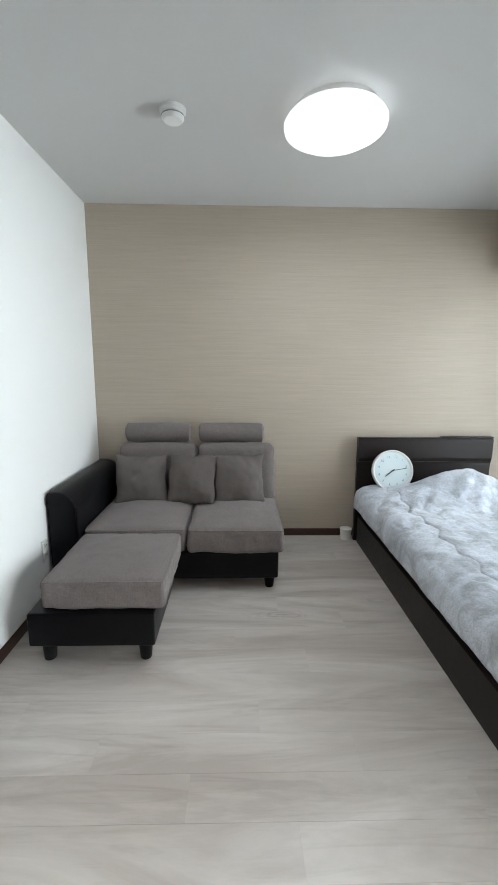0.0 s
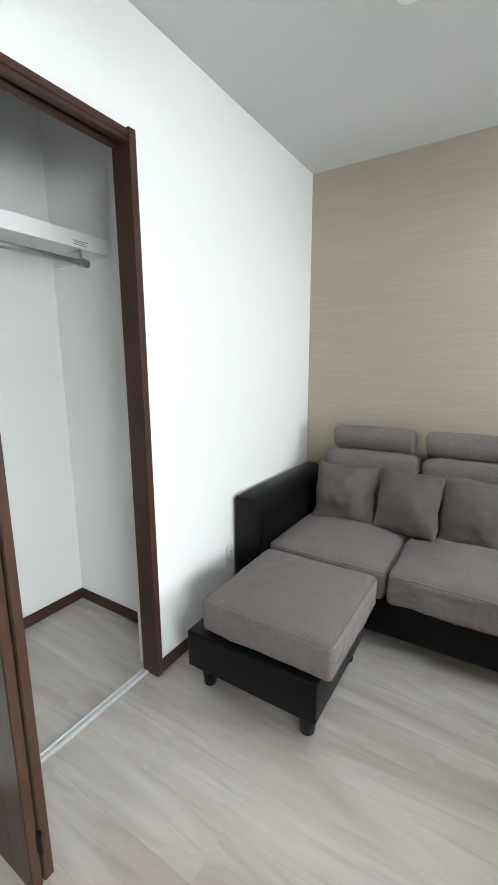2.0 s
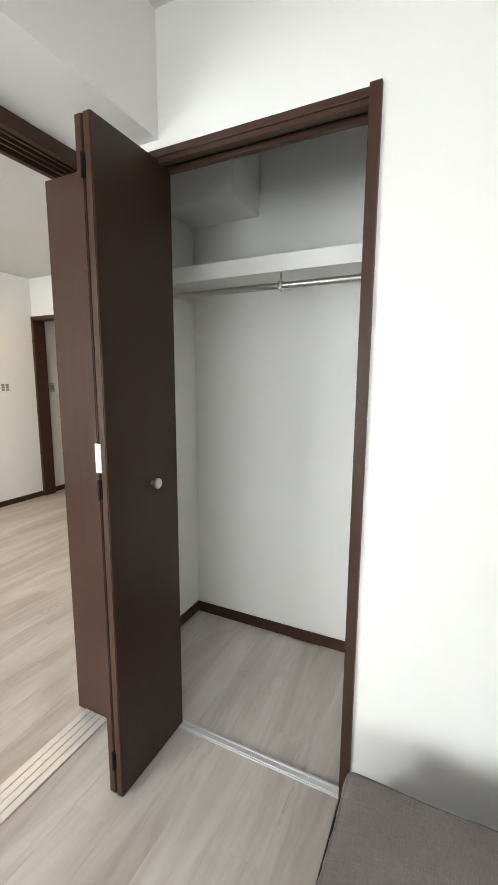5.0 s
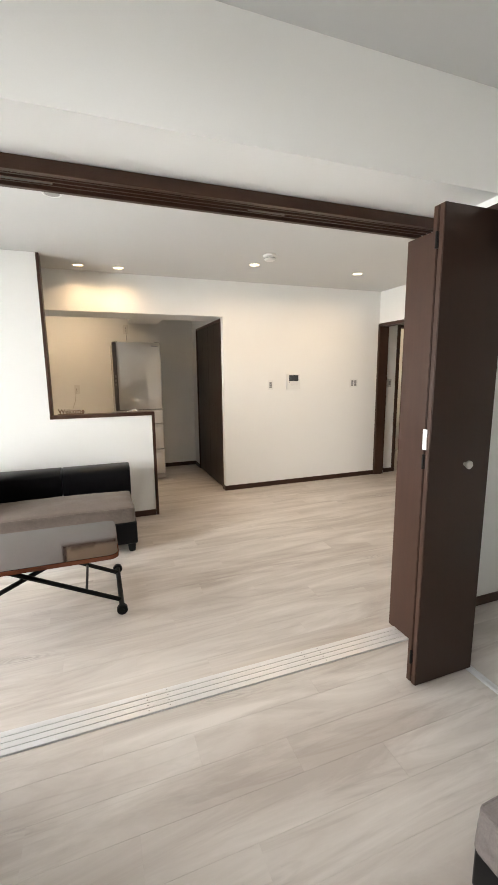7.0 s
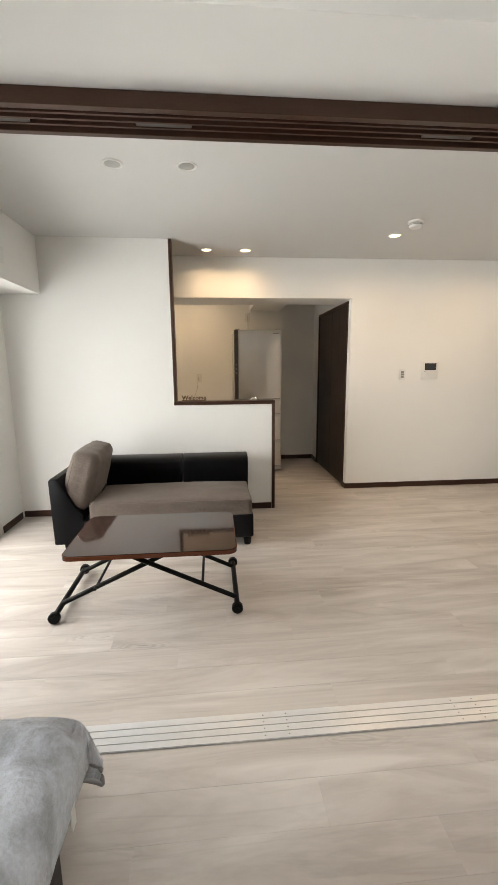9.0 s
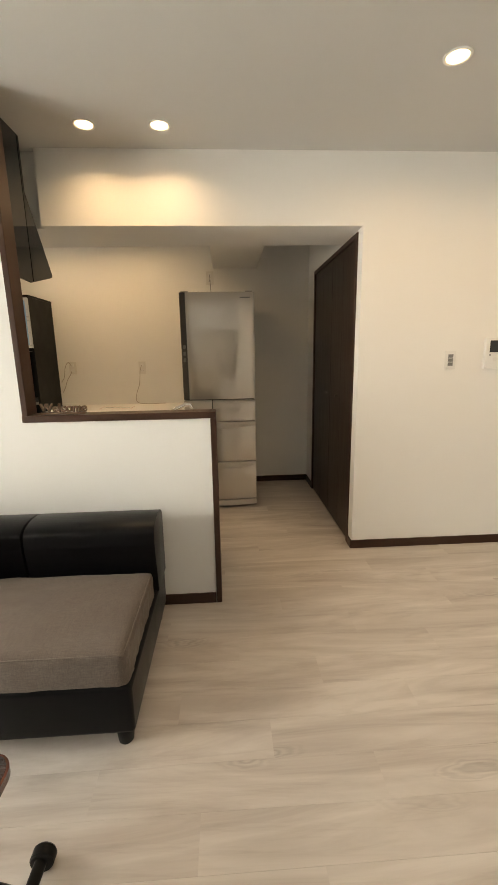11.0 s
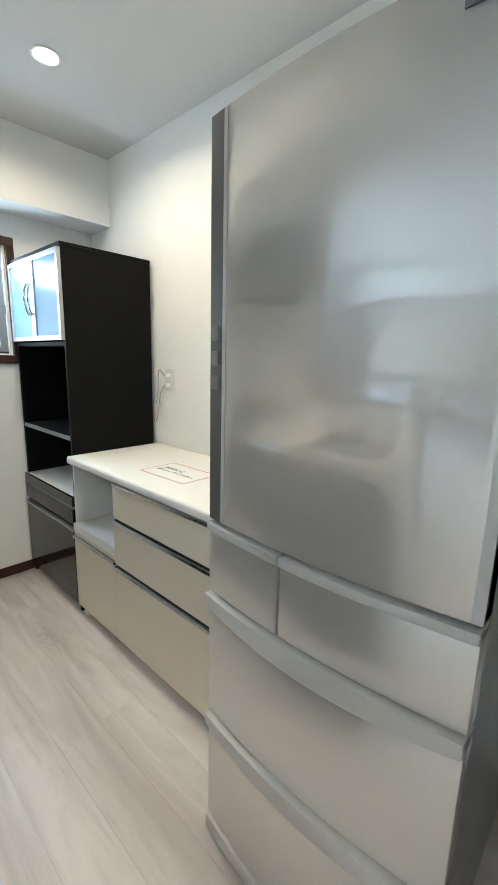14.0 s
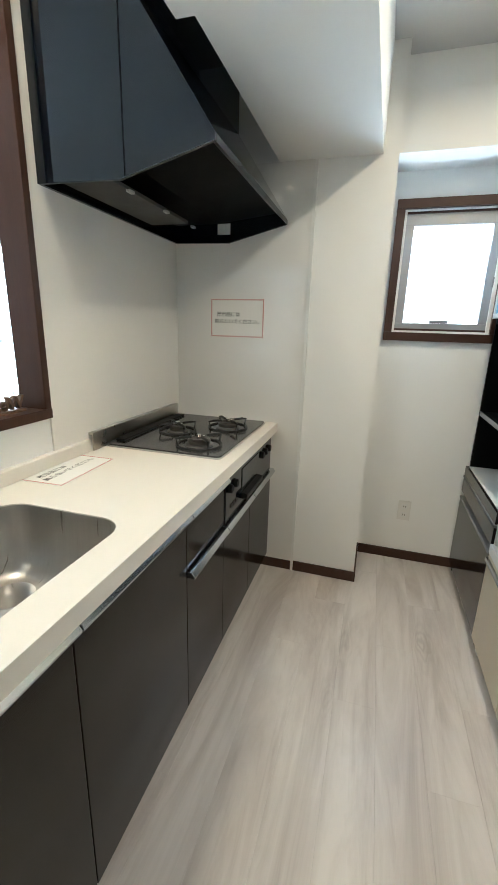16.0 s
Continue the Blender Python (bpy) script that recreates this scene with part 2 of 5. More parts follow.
def linen(name, base, rough=0.95):
    """Slubby woven cloth: crossed threads of uneven thickness over soft broad rubbing marks."""
    m = mat(name, base, rough, spec=0.1, vary=0.10, scale=7, grain=300, bump=0.0)
    nt = m.node_tree
    b = nt.nodes["Principled BSDF"]
    tc = nt.nodes.new("ShaderNodeTexCoord")
    sides = []
    for stretch in ((34, 700, 200), (700, 34, 34)):
        mp = nt.nodes.new("ShaderNodeMapping")
        mp.inputs["Scale"].default_value = stretch
        nt.links.new(tc.outputs["Object"], mp.inputs["Vector"])
        n = node(nt, "ShaderNodeTexNoise", Scale=1.0, Detail=3.0, Roughness=0.7)
        nt.links.new(mp.outputs[0], n.inputs["Vector"])
        sides.append(n)
    weave = node(nt, "ShaderNodeMath")
    weave.operation = "ADD"
    nt.links.new(sides[0].outputs["Fac"], weave.inputs[0])
    nt.links.new(sides[1].outputs["Fac"], weave.inputs[1])
    tone = nt.nodes.new("ShaderNodeMapRange")
    tone.inputs["From Min"].default_value, tone.inputs["From Max"].default_value = 0.75, 1.25
    tone.inputs["To Min"].default_value, tone.inputs["To Max"].default_value = 0.80, 1.20
    nt.links.new(weave.outputs[0], tone.inputs["Value"])
    old = b.inputs["Base Color"].links[0].from_socket
    sc = nt.nodes.new("ShaderNodeVectorMath")
    sc.operation = "SCALE"
    nt.links.new(old, sc.inputs[0])
    nt.links.new(tone.outputs[0], sc.inputs["Scale"])
    nt.links.new(sc.outputs[0], b.inputs["Base Color"])
    bp = node(nt, "ShaderNodeBump", Strength=0.5, Distance=0.0012)
    nt.links.new(weave.outputs[0], bp.inputs["Height"])
    nt.links.new(bp.outputs[0], b.inputs["Normal"])
    b.inputs["Sheen Weight"].default_value = 0.12
    return m


def plush(name, base):
    """Deep fleece pile: brushed patches that lie light or dark, and short curly tufts."""
    m = mat(name, base, 0.97, spec=0.05, vary=0.05, scale=3, grain=240, bump=0.0)
    nt = m.node_tree
    b = nt.nodes["Principled BSDF"]
    tc = nt.nodes.new("ShaderNodeTexCoord")
    patch = node(nt, "ShaderNodeTexNoise", Scale=8.0, Detail=4.0, Roughness=0.55, Distortion=0.8)
    tuft = node(nt, "ShaderNodeTexNoise", Scale=85.0, Detail=3.0, Roughness=0.6, Distortion=0.3)
    for n in (patch, tuft):
        nt.links.new(tc.outputs["Object"], n.inputs["Vector"])
    tone = nt.nodes.new("ShaderNodeMapRange")
    tone.inputs["From Min"].default_value, tone.inputs["From Max"].default_value = 0.38, 0.60
    tone.inputs["To Min"].default_value, tone.inputs["To Max"].default_value = 0.70, 1.12
    nt.links.new(patch.outputs["Fac"], tone.inputs["Value"])
    curl = nt.nodes.new("ShaderNodeMapRange")
    curl.inputs["From Min"].default_value, curl.inputs["From Max"].default_value = 0.32, 0.66
    curl.inputs["To Min"].default_value, curl.inputs["To Max"].default_value = 0.88, 1.08
    nt.links.new(tuft.outputs["Fac"], curl.inputs["Value"])
    both = node(nt, "ShaderNodeMath")
    both.operation = "MULTIPLY"
    nt.links.new(tone.outputs[0], both.inputs[0])
    nt.links.new(curl.outputs[0], both.inputs[1])
    old = b.inputs["Base Color"].links[0].from_socket
    sc = nt.nodes.new("ShaderNodeVectorMath")
    sc.operation = "SCALE"
    nt.links.new(old, sc.inputs[0])
    nt.links.new(both.outputs[0], sc.inputs["Scale"])
    nt.links.new(sc.outputs[0], b.inputs["Base Color"])
    bp = node(nt, "ShaderNodeBump", Strength=0.7, Distance=0.006)
    nt.links.new(tuft.outputs["Fac"], bp.inputs["Height"])
    nt.links.new(bp.outputs[0], b.inputs["Normal"])
    b.inputs["Sheen Weight"].default_value = 0.25
    return m


SOFA_CLOTH = linen("taupe_linen_cloth", (0.182, 0.158, 0.151))
PILLOW_CLOTH = mat("taupe_velour_cloth", (0.140, 0.122, 0.115), 0.95, spec=0.1, vary=0.13, scale=14, grain=300, bump=0.4, depth=0.001)
TAUPE2 = linen("brown_taupe_cloth", (0.125, 0.101, 0.088))
LEATHER = mat("black_leatherette", (0.004, 0.004, 0.005), 0.33, spec=0.15, vary=0.15, scale=8, grain=380, bump=0.18, depth=0.0008)
BLACK = mat("black_plastic", (0.008, 0.008, 0.008), 0.45, spec=0.12)
FLEECE = plush("pale_grey_fleece", (0.55, 0.59, 0.65))
FLEECE_TRIM = mat("grey_fleece_hem", (0.34, 0.34, 0.345), 0.95, vary=0.05, grain=200, bump=0.3)
SHEET = mat("cream_sheet", (0.52, 0.48, 0.43), 0.9, vary=0.04, grain=300, bump=0.2)
OUTLET = mat("ivory_plastic", (0.74, 0.73, 0.70), 0.4, vary=0.015, bump=0)
WHITE_PLASTIC = mat("white_plastic", (0.78, 0.78, 0.76), 0.35, vary=0.015, bump=0)
GREY_PLASTIC = mat("grey_plastic", (0.22, 0.22, 0.22), 0.4, vary=0.03, bump=0)
SHELF_WHITE = mat("white_board", (0.74, 0.74, 0.72), 0.45, vary=0.02, bump=0.03)
CLOCK_FACE = mat("clock_face", (0.66, 0.76, 0.78), 0.4, vary=0.01, bump=0)
ALU = mat("brushed_aluminium", (0.62, 0.62, 0.62), 0.3, 1.0, vary=0.05, scale=4, grain=90, stretch=(1, 30, 30), bump=0.02)
SASH_GREY = mat("grey_anodised_sash", (0.34, 0.34, 0.345), 0.4, 0.5, vary=0.04, bump=0.02)
SILL_ALU = mat("satin_aluminium_sill", (0.68, 0.68, 0.69), 0.33, 0.45, vary=0.02, scale=4, grain=90, stretch=(1, 4, 1), bump=0)
HANDLE_ALU = mat("bright_anodised_handle", (0.58, 0.61, 0.65), 0.2, 1.0, vary=0.03, scale=4, grain=90, stretch=(1, 30, 30), bump=0)
CHROME = mat("chrome", (0.75, 0.75, 0.75), 0.09, 1.0, vary=0.01, bump=0)
FRIDGE_STEEL = mat("champagne_steel", (0.60, 0.575, 0.535), 0.32, 0.55, vary=0.012, scale=0.8, grain=260, stretch=(1, 1, 0.05), bump=0)
FRIDGE_NODES = FRIDGE_STEEL.node_tree
FRIDGE_BSDF = FRIDGE_NODES.nodes["Principled BSDF"]
FRIDGE_BSDF.inputs["Anisotropic"].default_value = 0.6
FRIDGE_BSDF.inputs["Anisotropic Rotation"].default_value = 0.25
FRIDGE_BSDF.inputs["Coat Weight"].default_value = 1.0
FRIDGE_BSDF.inputs["Coat Roughness"].default_value = 0.05
FRIDGE_BSDF.inputs["Coat IOR"].default_value = 2.2
grain_way = FRIDGE_NODES.nodes.new("ShaderNodeTangent")
grain_way.direction_type, grain_way.axis = "RADIAL", "Z"
FRIDGE_NODES.links.new(grain_way.outputs[0], FRIDGE_BSDF.inputs["Tangent"])
FRIDGE_EDGE = mat("champagne_paint", (0.50, 0.485, 0.46), 0.42, 0.2, vary=0.02, bump=0)
FRIDGE_SIDE = mat("grey_painted_steel", (0.36, 0.35, 0.33), 0.36, 0.4, vary=0.03, grain=300, bump=0.06)
FRIDGE_STRIP = mat("dark_grey_strip", (0.12, 0.115, 0.11), 0.35, 0.4, vary=0.03, bump=0)
FRIDGE_DARK = mat("dark_gasket", (0.035, 0.033, 0.03), 0.5, bump=0)
CREAM = mat("cream_lacquer", (0.66, 0.59, 0.46), 0.42, vary=0.012, bump=0)
COUNTER_WHITE = mat("white_melamine", (0.78, 0.765, 0.73), 0.42, vary=0.015, bump=0)
ARTSTONE = mat("ivory_resin_worktop", (0.74, 0.705, 0.64), 0.42, vary=0.015, grain=300, bump=0)
UNIT_DARK = mat("dark_umber_gloss", (0.015, 0.012, 0.010), 0.14, spec=0.2, vary=0.12, scale=2, grain=30, stretch=(1, 1, 16), bump=0)
END_PANEL = mat("pale_grey_melamine", (0.54, 0.53, 0.51), 0.5, vary=0.012, bump=0.02)
CUPBOARD = mat("black_lacquer", (0.006, 0.006, 0.006), 0.45, spec=0.10, vary=0.05, bump=0.02)
CUP_GLOSS = mat("black_gloss_front", (0.018, 0.016, 0.015), 0.10, vary=0.05, bump=0)
HOOD_BLACK = mat("black_enamel_hood", (0.003, 0.005, 0.009), 0.05, vary=0.04, bump=0, spec=0.5)
HOOD_IN = mat("hood_interior", (0.003, 0.003, 0.003), 0.4, spec=0.03, bump=0)
STOVE_GLASS = mat("charcoal_enamel_glass", (0.040, 0.040, 0.042), 0.12, vary=0.1, grain=700, bump=0)
IRON = mat("cast_iron", (0.014, 0.014, 0.014), 0.55, vary=0.1, bump=0.1)
BURNER = mat("heat_darkened_steel", (0.13, 0.12, 0.11), 0.4, 0.9, vary=0.1, bump=0.02)
STEEL = mat("stainless_steel", (0.52, 0.50, 0.47), 0.3, 1.0, vary=0.06, scale=5, grain=160, stretch=(1, 22, 1), bump=0.02)
KITCHEN_PANEL = mat("white_gloss_panel", (0.80, 0.79, 0.765), 0.06, vary=0.008, bump=0)
TABLE_TOP = mat("mahogany_gloss_top", (0.028, 0.015, 0.012), 0.07, vary=0.2, scale=2, grain=30, stretch=(1, 14, 1), bump=0)
TABLE_EDGE = mat("red_brown_edge", (0.12, 0.036, 0.018), 0.16, vary=0.2, bump=0)
PAPER = mat("printed_paper", (0.80, 0.79, 0.76), 0.6, vary=0.01, bump=0)
CABLE = mat("beige_cable", (0.42, 0.37, 0.32), 0.5, bump=0)
INK = mat("black_ink", (0.03, 0.03, 0.03), 0.6, bump=0)
RED_INK = mat("red_ink", (0.48, 0.12, 0.10), 0.6, bump=0)
IRON_KNOB = mat("dark_nickel", (0.16, 0.15, 0.145), 0.32, 1.0, bump=0)
SIGN_WOOD = mat("brown_sign_wood", (0.11, 0.06, 0.032), 0.6, vary=0.2, bump=0.1)
SCREEN = mat("dark_screen", (0.03, 0.035, 0.04), 0.15, bump=0)
LAMP_ACRYL = glow("lit_acrylic_shade", (0.93, 0.97, 1.0), 1.8)
SPOT_GLOW = glow("lit_downlight", (1.0, 0.78, 0.48), 14.0)
WASH_GLOW = glow("lit_vanity_tube", (1.0, 0.88, 0.68), 6.0)
# Emission in the pane's surface stands in for daylight through the frosted glass.
DAY_GLOW = glow("bright_frosted_daylight", (0.92, 0.97, 1.0), 2.6)
SKY_GLOW = glow("hazy_daylight", (0.80, 0.92, 1.0), 4.0)
GLASS = clear_glass("window_glass")
FROST = mat("blue_white_frosted_glass", (0.28, 0.47, 0.68), 0.25, vary=0.02, bump=0, spec=0.2)

# ---- shaping helpers ----
ORIGIN = {}


def box(x0, x1, y0, y1, z0, z1, bevel=0.0, seg=2):
    bm = bmesh.new()
    bmesh.ops.create_cube(bm, size=1.0)
    for v in bm.verts:
        v.co = Vector((x0 + (v.co.x + 0.5) * (x1 - x0), y0 + (v.co.y + 0.5) * (y1 - y0), z0 + (v.co.z + 0.5) * (z1 - z0)))
    if bevel:
        bmesh.ops.bevel(bm, geom=bm.edges[:], offset=bevel, segments=seg, profile=0.6, affect="EDGES")
    return bm


def join(*bms):
    out = bmesh.new()
    for b in bms:
        me = bpy.data.meshes.new("tmp")
        b.to_mesh(me)
        out.from_mesh(me)
        bpy.data.meshes.remove(me)
        b.free()
    return out


def moved(bm, m):
    bmesh.ops.transform(bm, matrix=m, verts=bm.verts[:])
    return bm


def lathe(profile, centre=(0, 0, 0), seg=32, axis="Z"):
    """Turns (radius, height) pairs round an axis through centre."""
    bm = bmesh.new()
    rings = []
    for r, h in profile:
        rings.append([bm.verts.new((max(r, 1e-5) * math.cos(2 * math.pi * i / seg), max(r, 1e-5) * math.sin(2 * math.pi * i / seg), h)) for i in range(seg)])
    for a, b in zip(rings, rings[1:]):
        for i in range(seg):
            bm.faces.new((a[i], a[(i + 1) % seg], b[(i + 1) % seg], b[i]))
    if profile[0][0] > 1e-4 and profile[-1][0] > 1e-4:
        for i in range(seg):
            bm.faces.new((rings[-1][i], rings[-1][(i + 1) % seg], rings[0][(i + 1) % seg], rings[0][i]))
    else:
        bm.faces.new(rings[0][::-1])
        bm.faces.new(rings[-1])
    turn = {"Z": Matrix(), "X": pose(0, 0, 0, 0, 90, 0), "Y": pose(0, 0, 0, -90, 0, 0)}[axis]
    moved(bm, Matrix.Translation(centre) @ turn)
    bmesh.ops.recalc_face_normals(bm, faces=bm.faces[:])
    return bm


def tube(points, r, seg=10):
    """A round bar along a line of points."""
    bm = bmesh.new()
    pts = [Vector(p) for p in points]
    rings = []
    for i, p in enumerate(pts):
        d = (pts[min(i + 1, len(pts) - 1)] - pts[max(i - 1, 0)]).normalized()
        side = d.cross(Vector((0, 0, 1)))
        if side.length < 0.05:
            side = d.cross(Vector((0, 1, 0)))
        side.normalize()
        up = side.cross(d)
        rings.append([bm.verts.new(p + r * (math.cos(a) * side + math.sin(a) * up)) for a in (2 * math.pi * k / seg for k in range(seg))])
    for a, b in zip(rings, rings[1:]):
        for k in range(seg):
            bm.faces.new((a[k], a[(k + 1) % seg], b[(k + 1) % seg], b[k]))
    bm.faces.new(rings[0][::-1])
    bm.faces.new(rings[-1])
    bmesh.ops.recalc_face_normals(bm, faces=bm.faces[:])
    return bm


def prism(outline, a, b, axis="X", bevel=0.0):
    """A solid with the given outline, from a to b along an axis."""
    bm = bmesh.new()
    place = {"X": lambda p, t: (t, p[0], p[1]), "Y": lambda p, t: (p[0], t, p[1]), "Z": lambda p, t: (p[0], p[1], t)}[axis]
    lo = [bm.verts.new(place(p, a)) for p in outline]
    hi = [bm.verts.new(place(p, b)) for p in outline]
    n = len(outline)
    for i in range(n):
        bm.faces.new((lo[i], lo[(i + 1) % n], hi[(i + 1) % n], hi[i]))
    bm.faces.new(lo[::-1])
    bm.faces.new(hi)
    bmesh.ops.recalc_face_normals(bm, faces=bm.faces[:])
    if bevel:
        bmesh.ops.bevel(bm, geom=bm.edges[:], offset=bevel, segments=2, profile=0.6, affect="EDGES")
    return bm


def cushion(centre, size, radius, puff=0.03, wrinkle=0.004, seed=0.0, cuts=16, turn=(0, 0, 0), pinch=0.0, pleat=0.0, seam=None):
    """A stuffed cushion: a rounded block, fuller in the middle, with soft wrinkles.
    pleat gathers the sides in small upright folds; seam collects the line along the upper edge."""
    bm = bmesh.new()
    bmesh.ops.create_cube(bm, size=2.0)
    bmesh.ops.subdivide_edges(bm, edges=bm.edges[:], cuts=cuts, use_grid_fill=True)
    half = Vector(size) / 2
    r = min(radius, *(h * 0.98 for h in half))
    inner = half - Vector((r, r, r))
    rim = []
    for v in bm.verts:
        q = Vector(v.co)
        p = Vector((q.x * half.x, q.y * half.y, q.z * half.z))
        c = Vector([max(-inner[i], min(inner[i], p[i])) for i in range(3)])
        d = p - c
        if d.length > 1e-6:
            p = c + d.normalized() * r
        fx, fy, fz = 1 - q.x ** 2, 1 - q.y ** 2, 1 - q.z ** 2
        p.z += math.copysign(puff, q.z) * fx * fy * abs(q.z)
        p.x *= 1 - pinch * (1 - q.y ** 2) * 0.5
        p.y *= 1 - pinch * (1 - q.x ** 2) * 0.5
        w = noise.noise(Vector((p.x * 9 + seed * 7.3, p.y * 9 + seed * 3.1, p.z * 9)))
        w2 = noise.noise(Vector((p.x * 26 + seed, p.y * 22, p.z * 30 + seed * 2)))
        p += q.normalized() * (wrinkle * w + wrinkle * 0.45 * w2)
        if pleat and max(abs(q.x), abs(q.y)) > 0.98:
            side = Vector((q.x if abs(q.x) > 0.98 else 0, q.y if abs(q.y) > 0.98 else 0, 0))
            p += side * pleat * fz * noise.noise(Vector(((p.x + p.y * 1.3) * 42, seed, p.z * 7)))
        v.co = p
        if seam is not None and q.z > 0.999 and max(abs(q.x), abs(q.y)) > 0.999:
            rim.append((math.atan2(q.y, q.x), v))
    moved(bm, pose(*centre, *turn))
    if seam is not None:
        seam.extend(tuple(v.co) for a, v in sorted(rim, key=lambda e: e[0]))
        seam.append(seam[0])
    return bm


def thing(name, at, label, category, group=""):
    ob = new(name)
    ob.empty_display_size = 0.05
    ob.location = at
    ORIGIN[ob] = Vector(at)
    return tagged(ob, label, category, group)


def part(name, bm, material, parent, label="", smooth=False):
    """Links a bmesh, built in world places, as one mesh under a thing or a part of it."""
    base = ORIGIN[parent]
    bmesh.ops.translate(bm, verts=bm.verts[:], vec=-base)
    me = bpy.data.meshes.new(name)
    bm.to_mesh(me)
    bm.free()
    me.materials.append(material)
    if smooth:
        for p in me.polygons:
            p.use_smooth = True
        if smooth != "all":
            me.set_sharp_from_angle(angle=radians(38))
    ob = new(name, me)
    ob.parent = parent
    ORIGIN[ob] = base
    return tagged(ob, label)


def solid(name, bm, material, label, category, kind="", smooth=False, group=""):
    """One mesh that is a top-level thing of its own."""
    xs = [v.co for v in bm.verts]
    low = Vector((sum(p.x for p in xs) / len(xs), sum(p.y for p in xs) / len(xs), min(p.z for p in xs)))
    bmesh.ops.translate(bm, verts=bm.verts[:], vec=-low)
    me = bpy.data.meshes.new(name)
    bm.to_mesh(me)
    bm.free()
    me.materials.append(material)
    if smooth:
        for p in me.polygons:
            p.use_smooth = True
        if smooth != "all":
            me.set_sharp_from_angle(angle=radians(38))
    ob = new(name, me)
    ob.location = low
    ORIGIN[ob] = low
    return tagged(ob, label, category, group, kind)


def structure(name, bm, material, label, category="wall"):
    me = bpy.data.meshes.new(name)
    bm.to_mesh(me)
    bm.free()
    me.materials.append(material)
    ob = new(name, me)
    ORIGIN[ob] = Vector((0, 0, 0))
    return tagged(ob, label, category, "", "structure")


def lettering(text, size, m, depth=0.0008, bold=0.0):
    """Raised letters as a bmesh at the pose m, centred."""
    data = bpy.data.curves.new("letters", "FONT")
    data.body, data.size, data.extrude, data.align_x, data.align_y = text, size, depth, "CENTER", "CENTER"
    data.offset = bold
    ob = new("letters", data)
    bpy.context.view_layer.update()
    me = bpy.data.meshes.new_from_object(ob.evaluated_get(bpy.context.evaluated_depsgraph_get()))
    bpy.data.objects.remove(ob)
    bm = bmesh.new()
    bm.from_mesh(me)
    bpy.data.meshes.remove(me)
    return moved(bm, m)


# ---- the large structure ----
H = CEIL
floor = structure("floor", box(-4.75, 2.55, -4.15, 3.25, -0.10, -0.006), SUBFLOOR, "pale grey-washed oak laminate floor", "floor")
structure("ceiling", box(-4.75, 2.40, -4.15, 3.25, H, H + 0.12), CEIL_PAPER_SHADED, "white textured paper ceiling, coloured darker for its weaker light", "ceiling")
structure("wall_bedroom_west", join(box(-1.22, -1.10, 1.635, 3.11, -0.006, H), box(-1.22, -1.10, 0.855, 1.635, 2.05, H), box(-1.22, -1.10, 0.515, 0.855, -0.006, H)),
          WHITE_PAPER, "white wallpapered wall with a closet opening")
structure("wall_bedroom_north", box(-1.22, 2.40, 3.11, 3.25, -0.006, H), BEIGE_PAPER, "beige accent wall with horizontally streaked wallpaper")
structure("wall_bedroom_east", join(box(2.25, 2.40, 0.42, 1.10, -0.006, H), box(2.25, 2.40, 2.90, 3.11, -0.006, H), box(2.25, 2.40, 1.10, 2.90, 1.96, H), box(2.25, 2.40, 1.10, 2.90, -0.006, 0.12)),
          WHITE_PAPER, "white wallpapered outer wall with a wide window")
for run in ((-2.0, -1.89, 0.57, 1.93), (-2.0, -1.22, 0.515, 0.57), (-1.89, -1.22, 1.83, 1.93)):
    structure("wall_closet", box(*run, -0.006, H), WHITE_PAPER, "white wallpapered closet wall")
structure("beam_partition", box(-1.10, 2.25, 0.515, 0.97, 2.085, H), WHITE_PAPER, "white papered beam over the sliding doors", "beam")
structure("beam_window_side", join(box(1.92, 2.25, -1.835, 0.515, 1.975, H), box(1.92, 2.25, 0.97, 3.11, 1.975, H)), WHITE_PAPER, "white papered beam along the window wall", "beam")
structure("wall_living_north", box(-3.26, -2.0, 0.515, 0.62, -0.006, H), WHITE_PAPER, "white wallpapered wall beside the closet")
structure("wall_living_west", join(box(-3.26, -3.14, -1.60, 0.515, -0.006, H), box(-3.26, -3.14, -2.39, -1.60, 2.03, H)), WHITE_PAPER, "white wallpapered wall with a doorway to the hall")
structure("wall_living_south", box(-3.30, -0.983, -2.51, -2.39, -0.006, H), WHITE_PAPER, "white wallpapered wall with intercom and switches")
structure("wall_pantry", join(box(-1.103, -0.983, -3.985, -3.70, -0.006, H), box(-1.103, -0.983, -3.70, -2.51, 2.03, H)), WHITE_PAPER, "white wallpapered wall around the pantry doors")
structure("wall_pantry_inner", box(-1.55, -1.45, -3.985, -2.51, -0.006, H), WHITE_PAPER, "white wall at the back of the pantry")
structure("wall_kitchen_south", box(-1.60, 2.28, -4.15, -3.985, -0.006, H), WHITE_PAPER, "white wallpapered kitchen wall behind the refrigerator")
for ya, yb, za, zb in ((-3.02, -2.95, -0.006, H), (-3.985, -3.46, -0.006, H), (-3.46, -3.02, -0.006, 1.335), (-3.46, -3.02, 1.905, H)):
    structure("wall_kitchen_east", box(2.13, 2.28, ya, yb, za, zb), WHITE_PAPER, "white wallpapered kitchen wall round a small window")
structure("column_kitchen", box(1.79, 2.28, -2.95, -1.913, -0.006, H), WHITE_PAPER, "white wallpapered column beside the stove", "column")
structure("wall_half", join(box(-0.068, 0.83, -1.913, -1.835, -0.006, 1.014), box(0.83, 2.25, -1.913, -1.835, -0.006, H)), WHITE_PAPER, "white half-height counter wall with a serving opening")
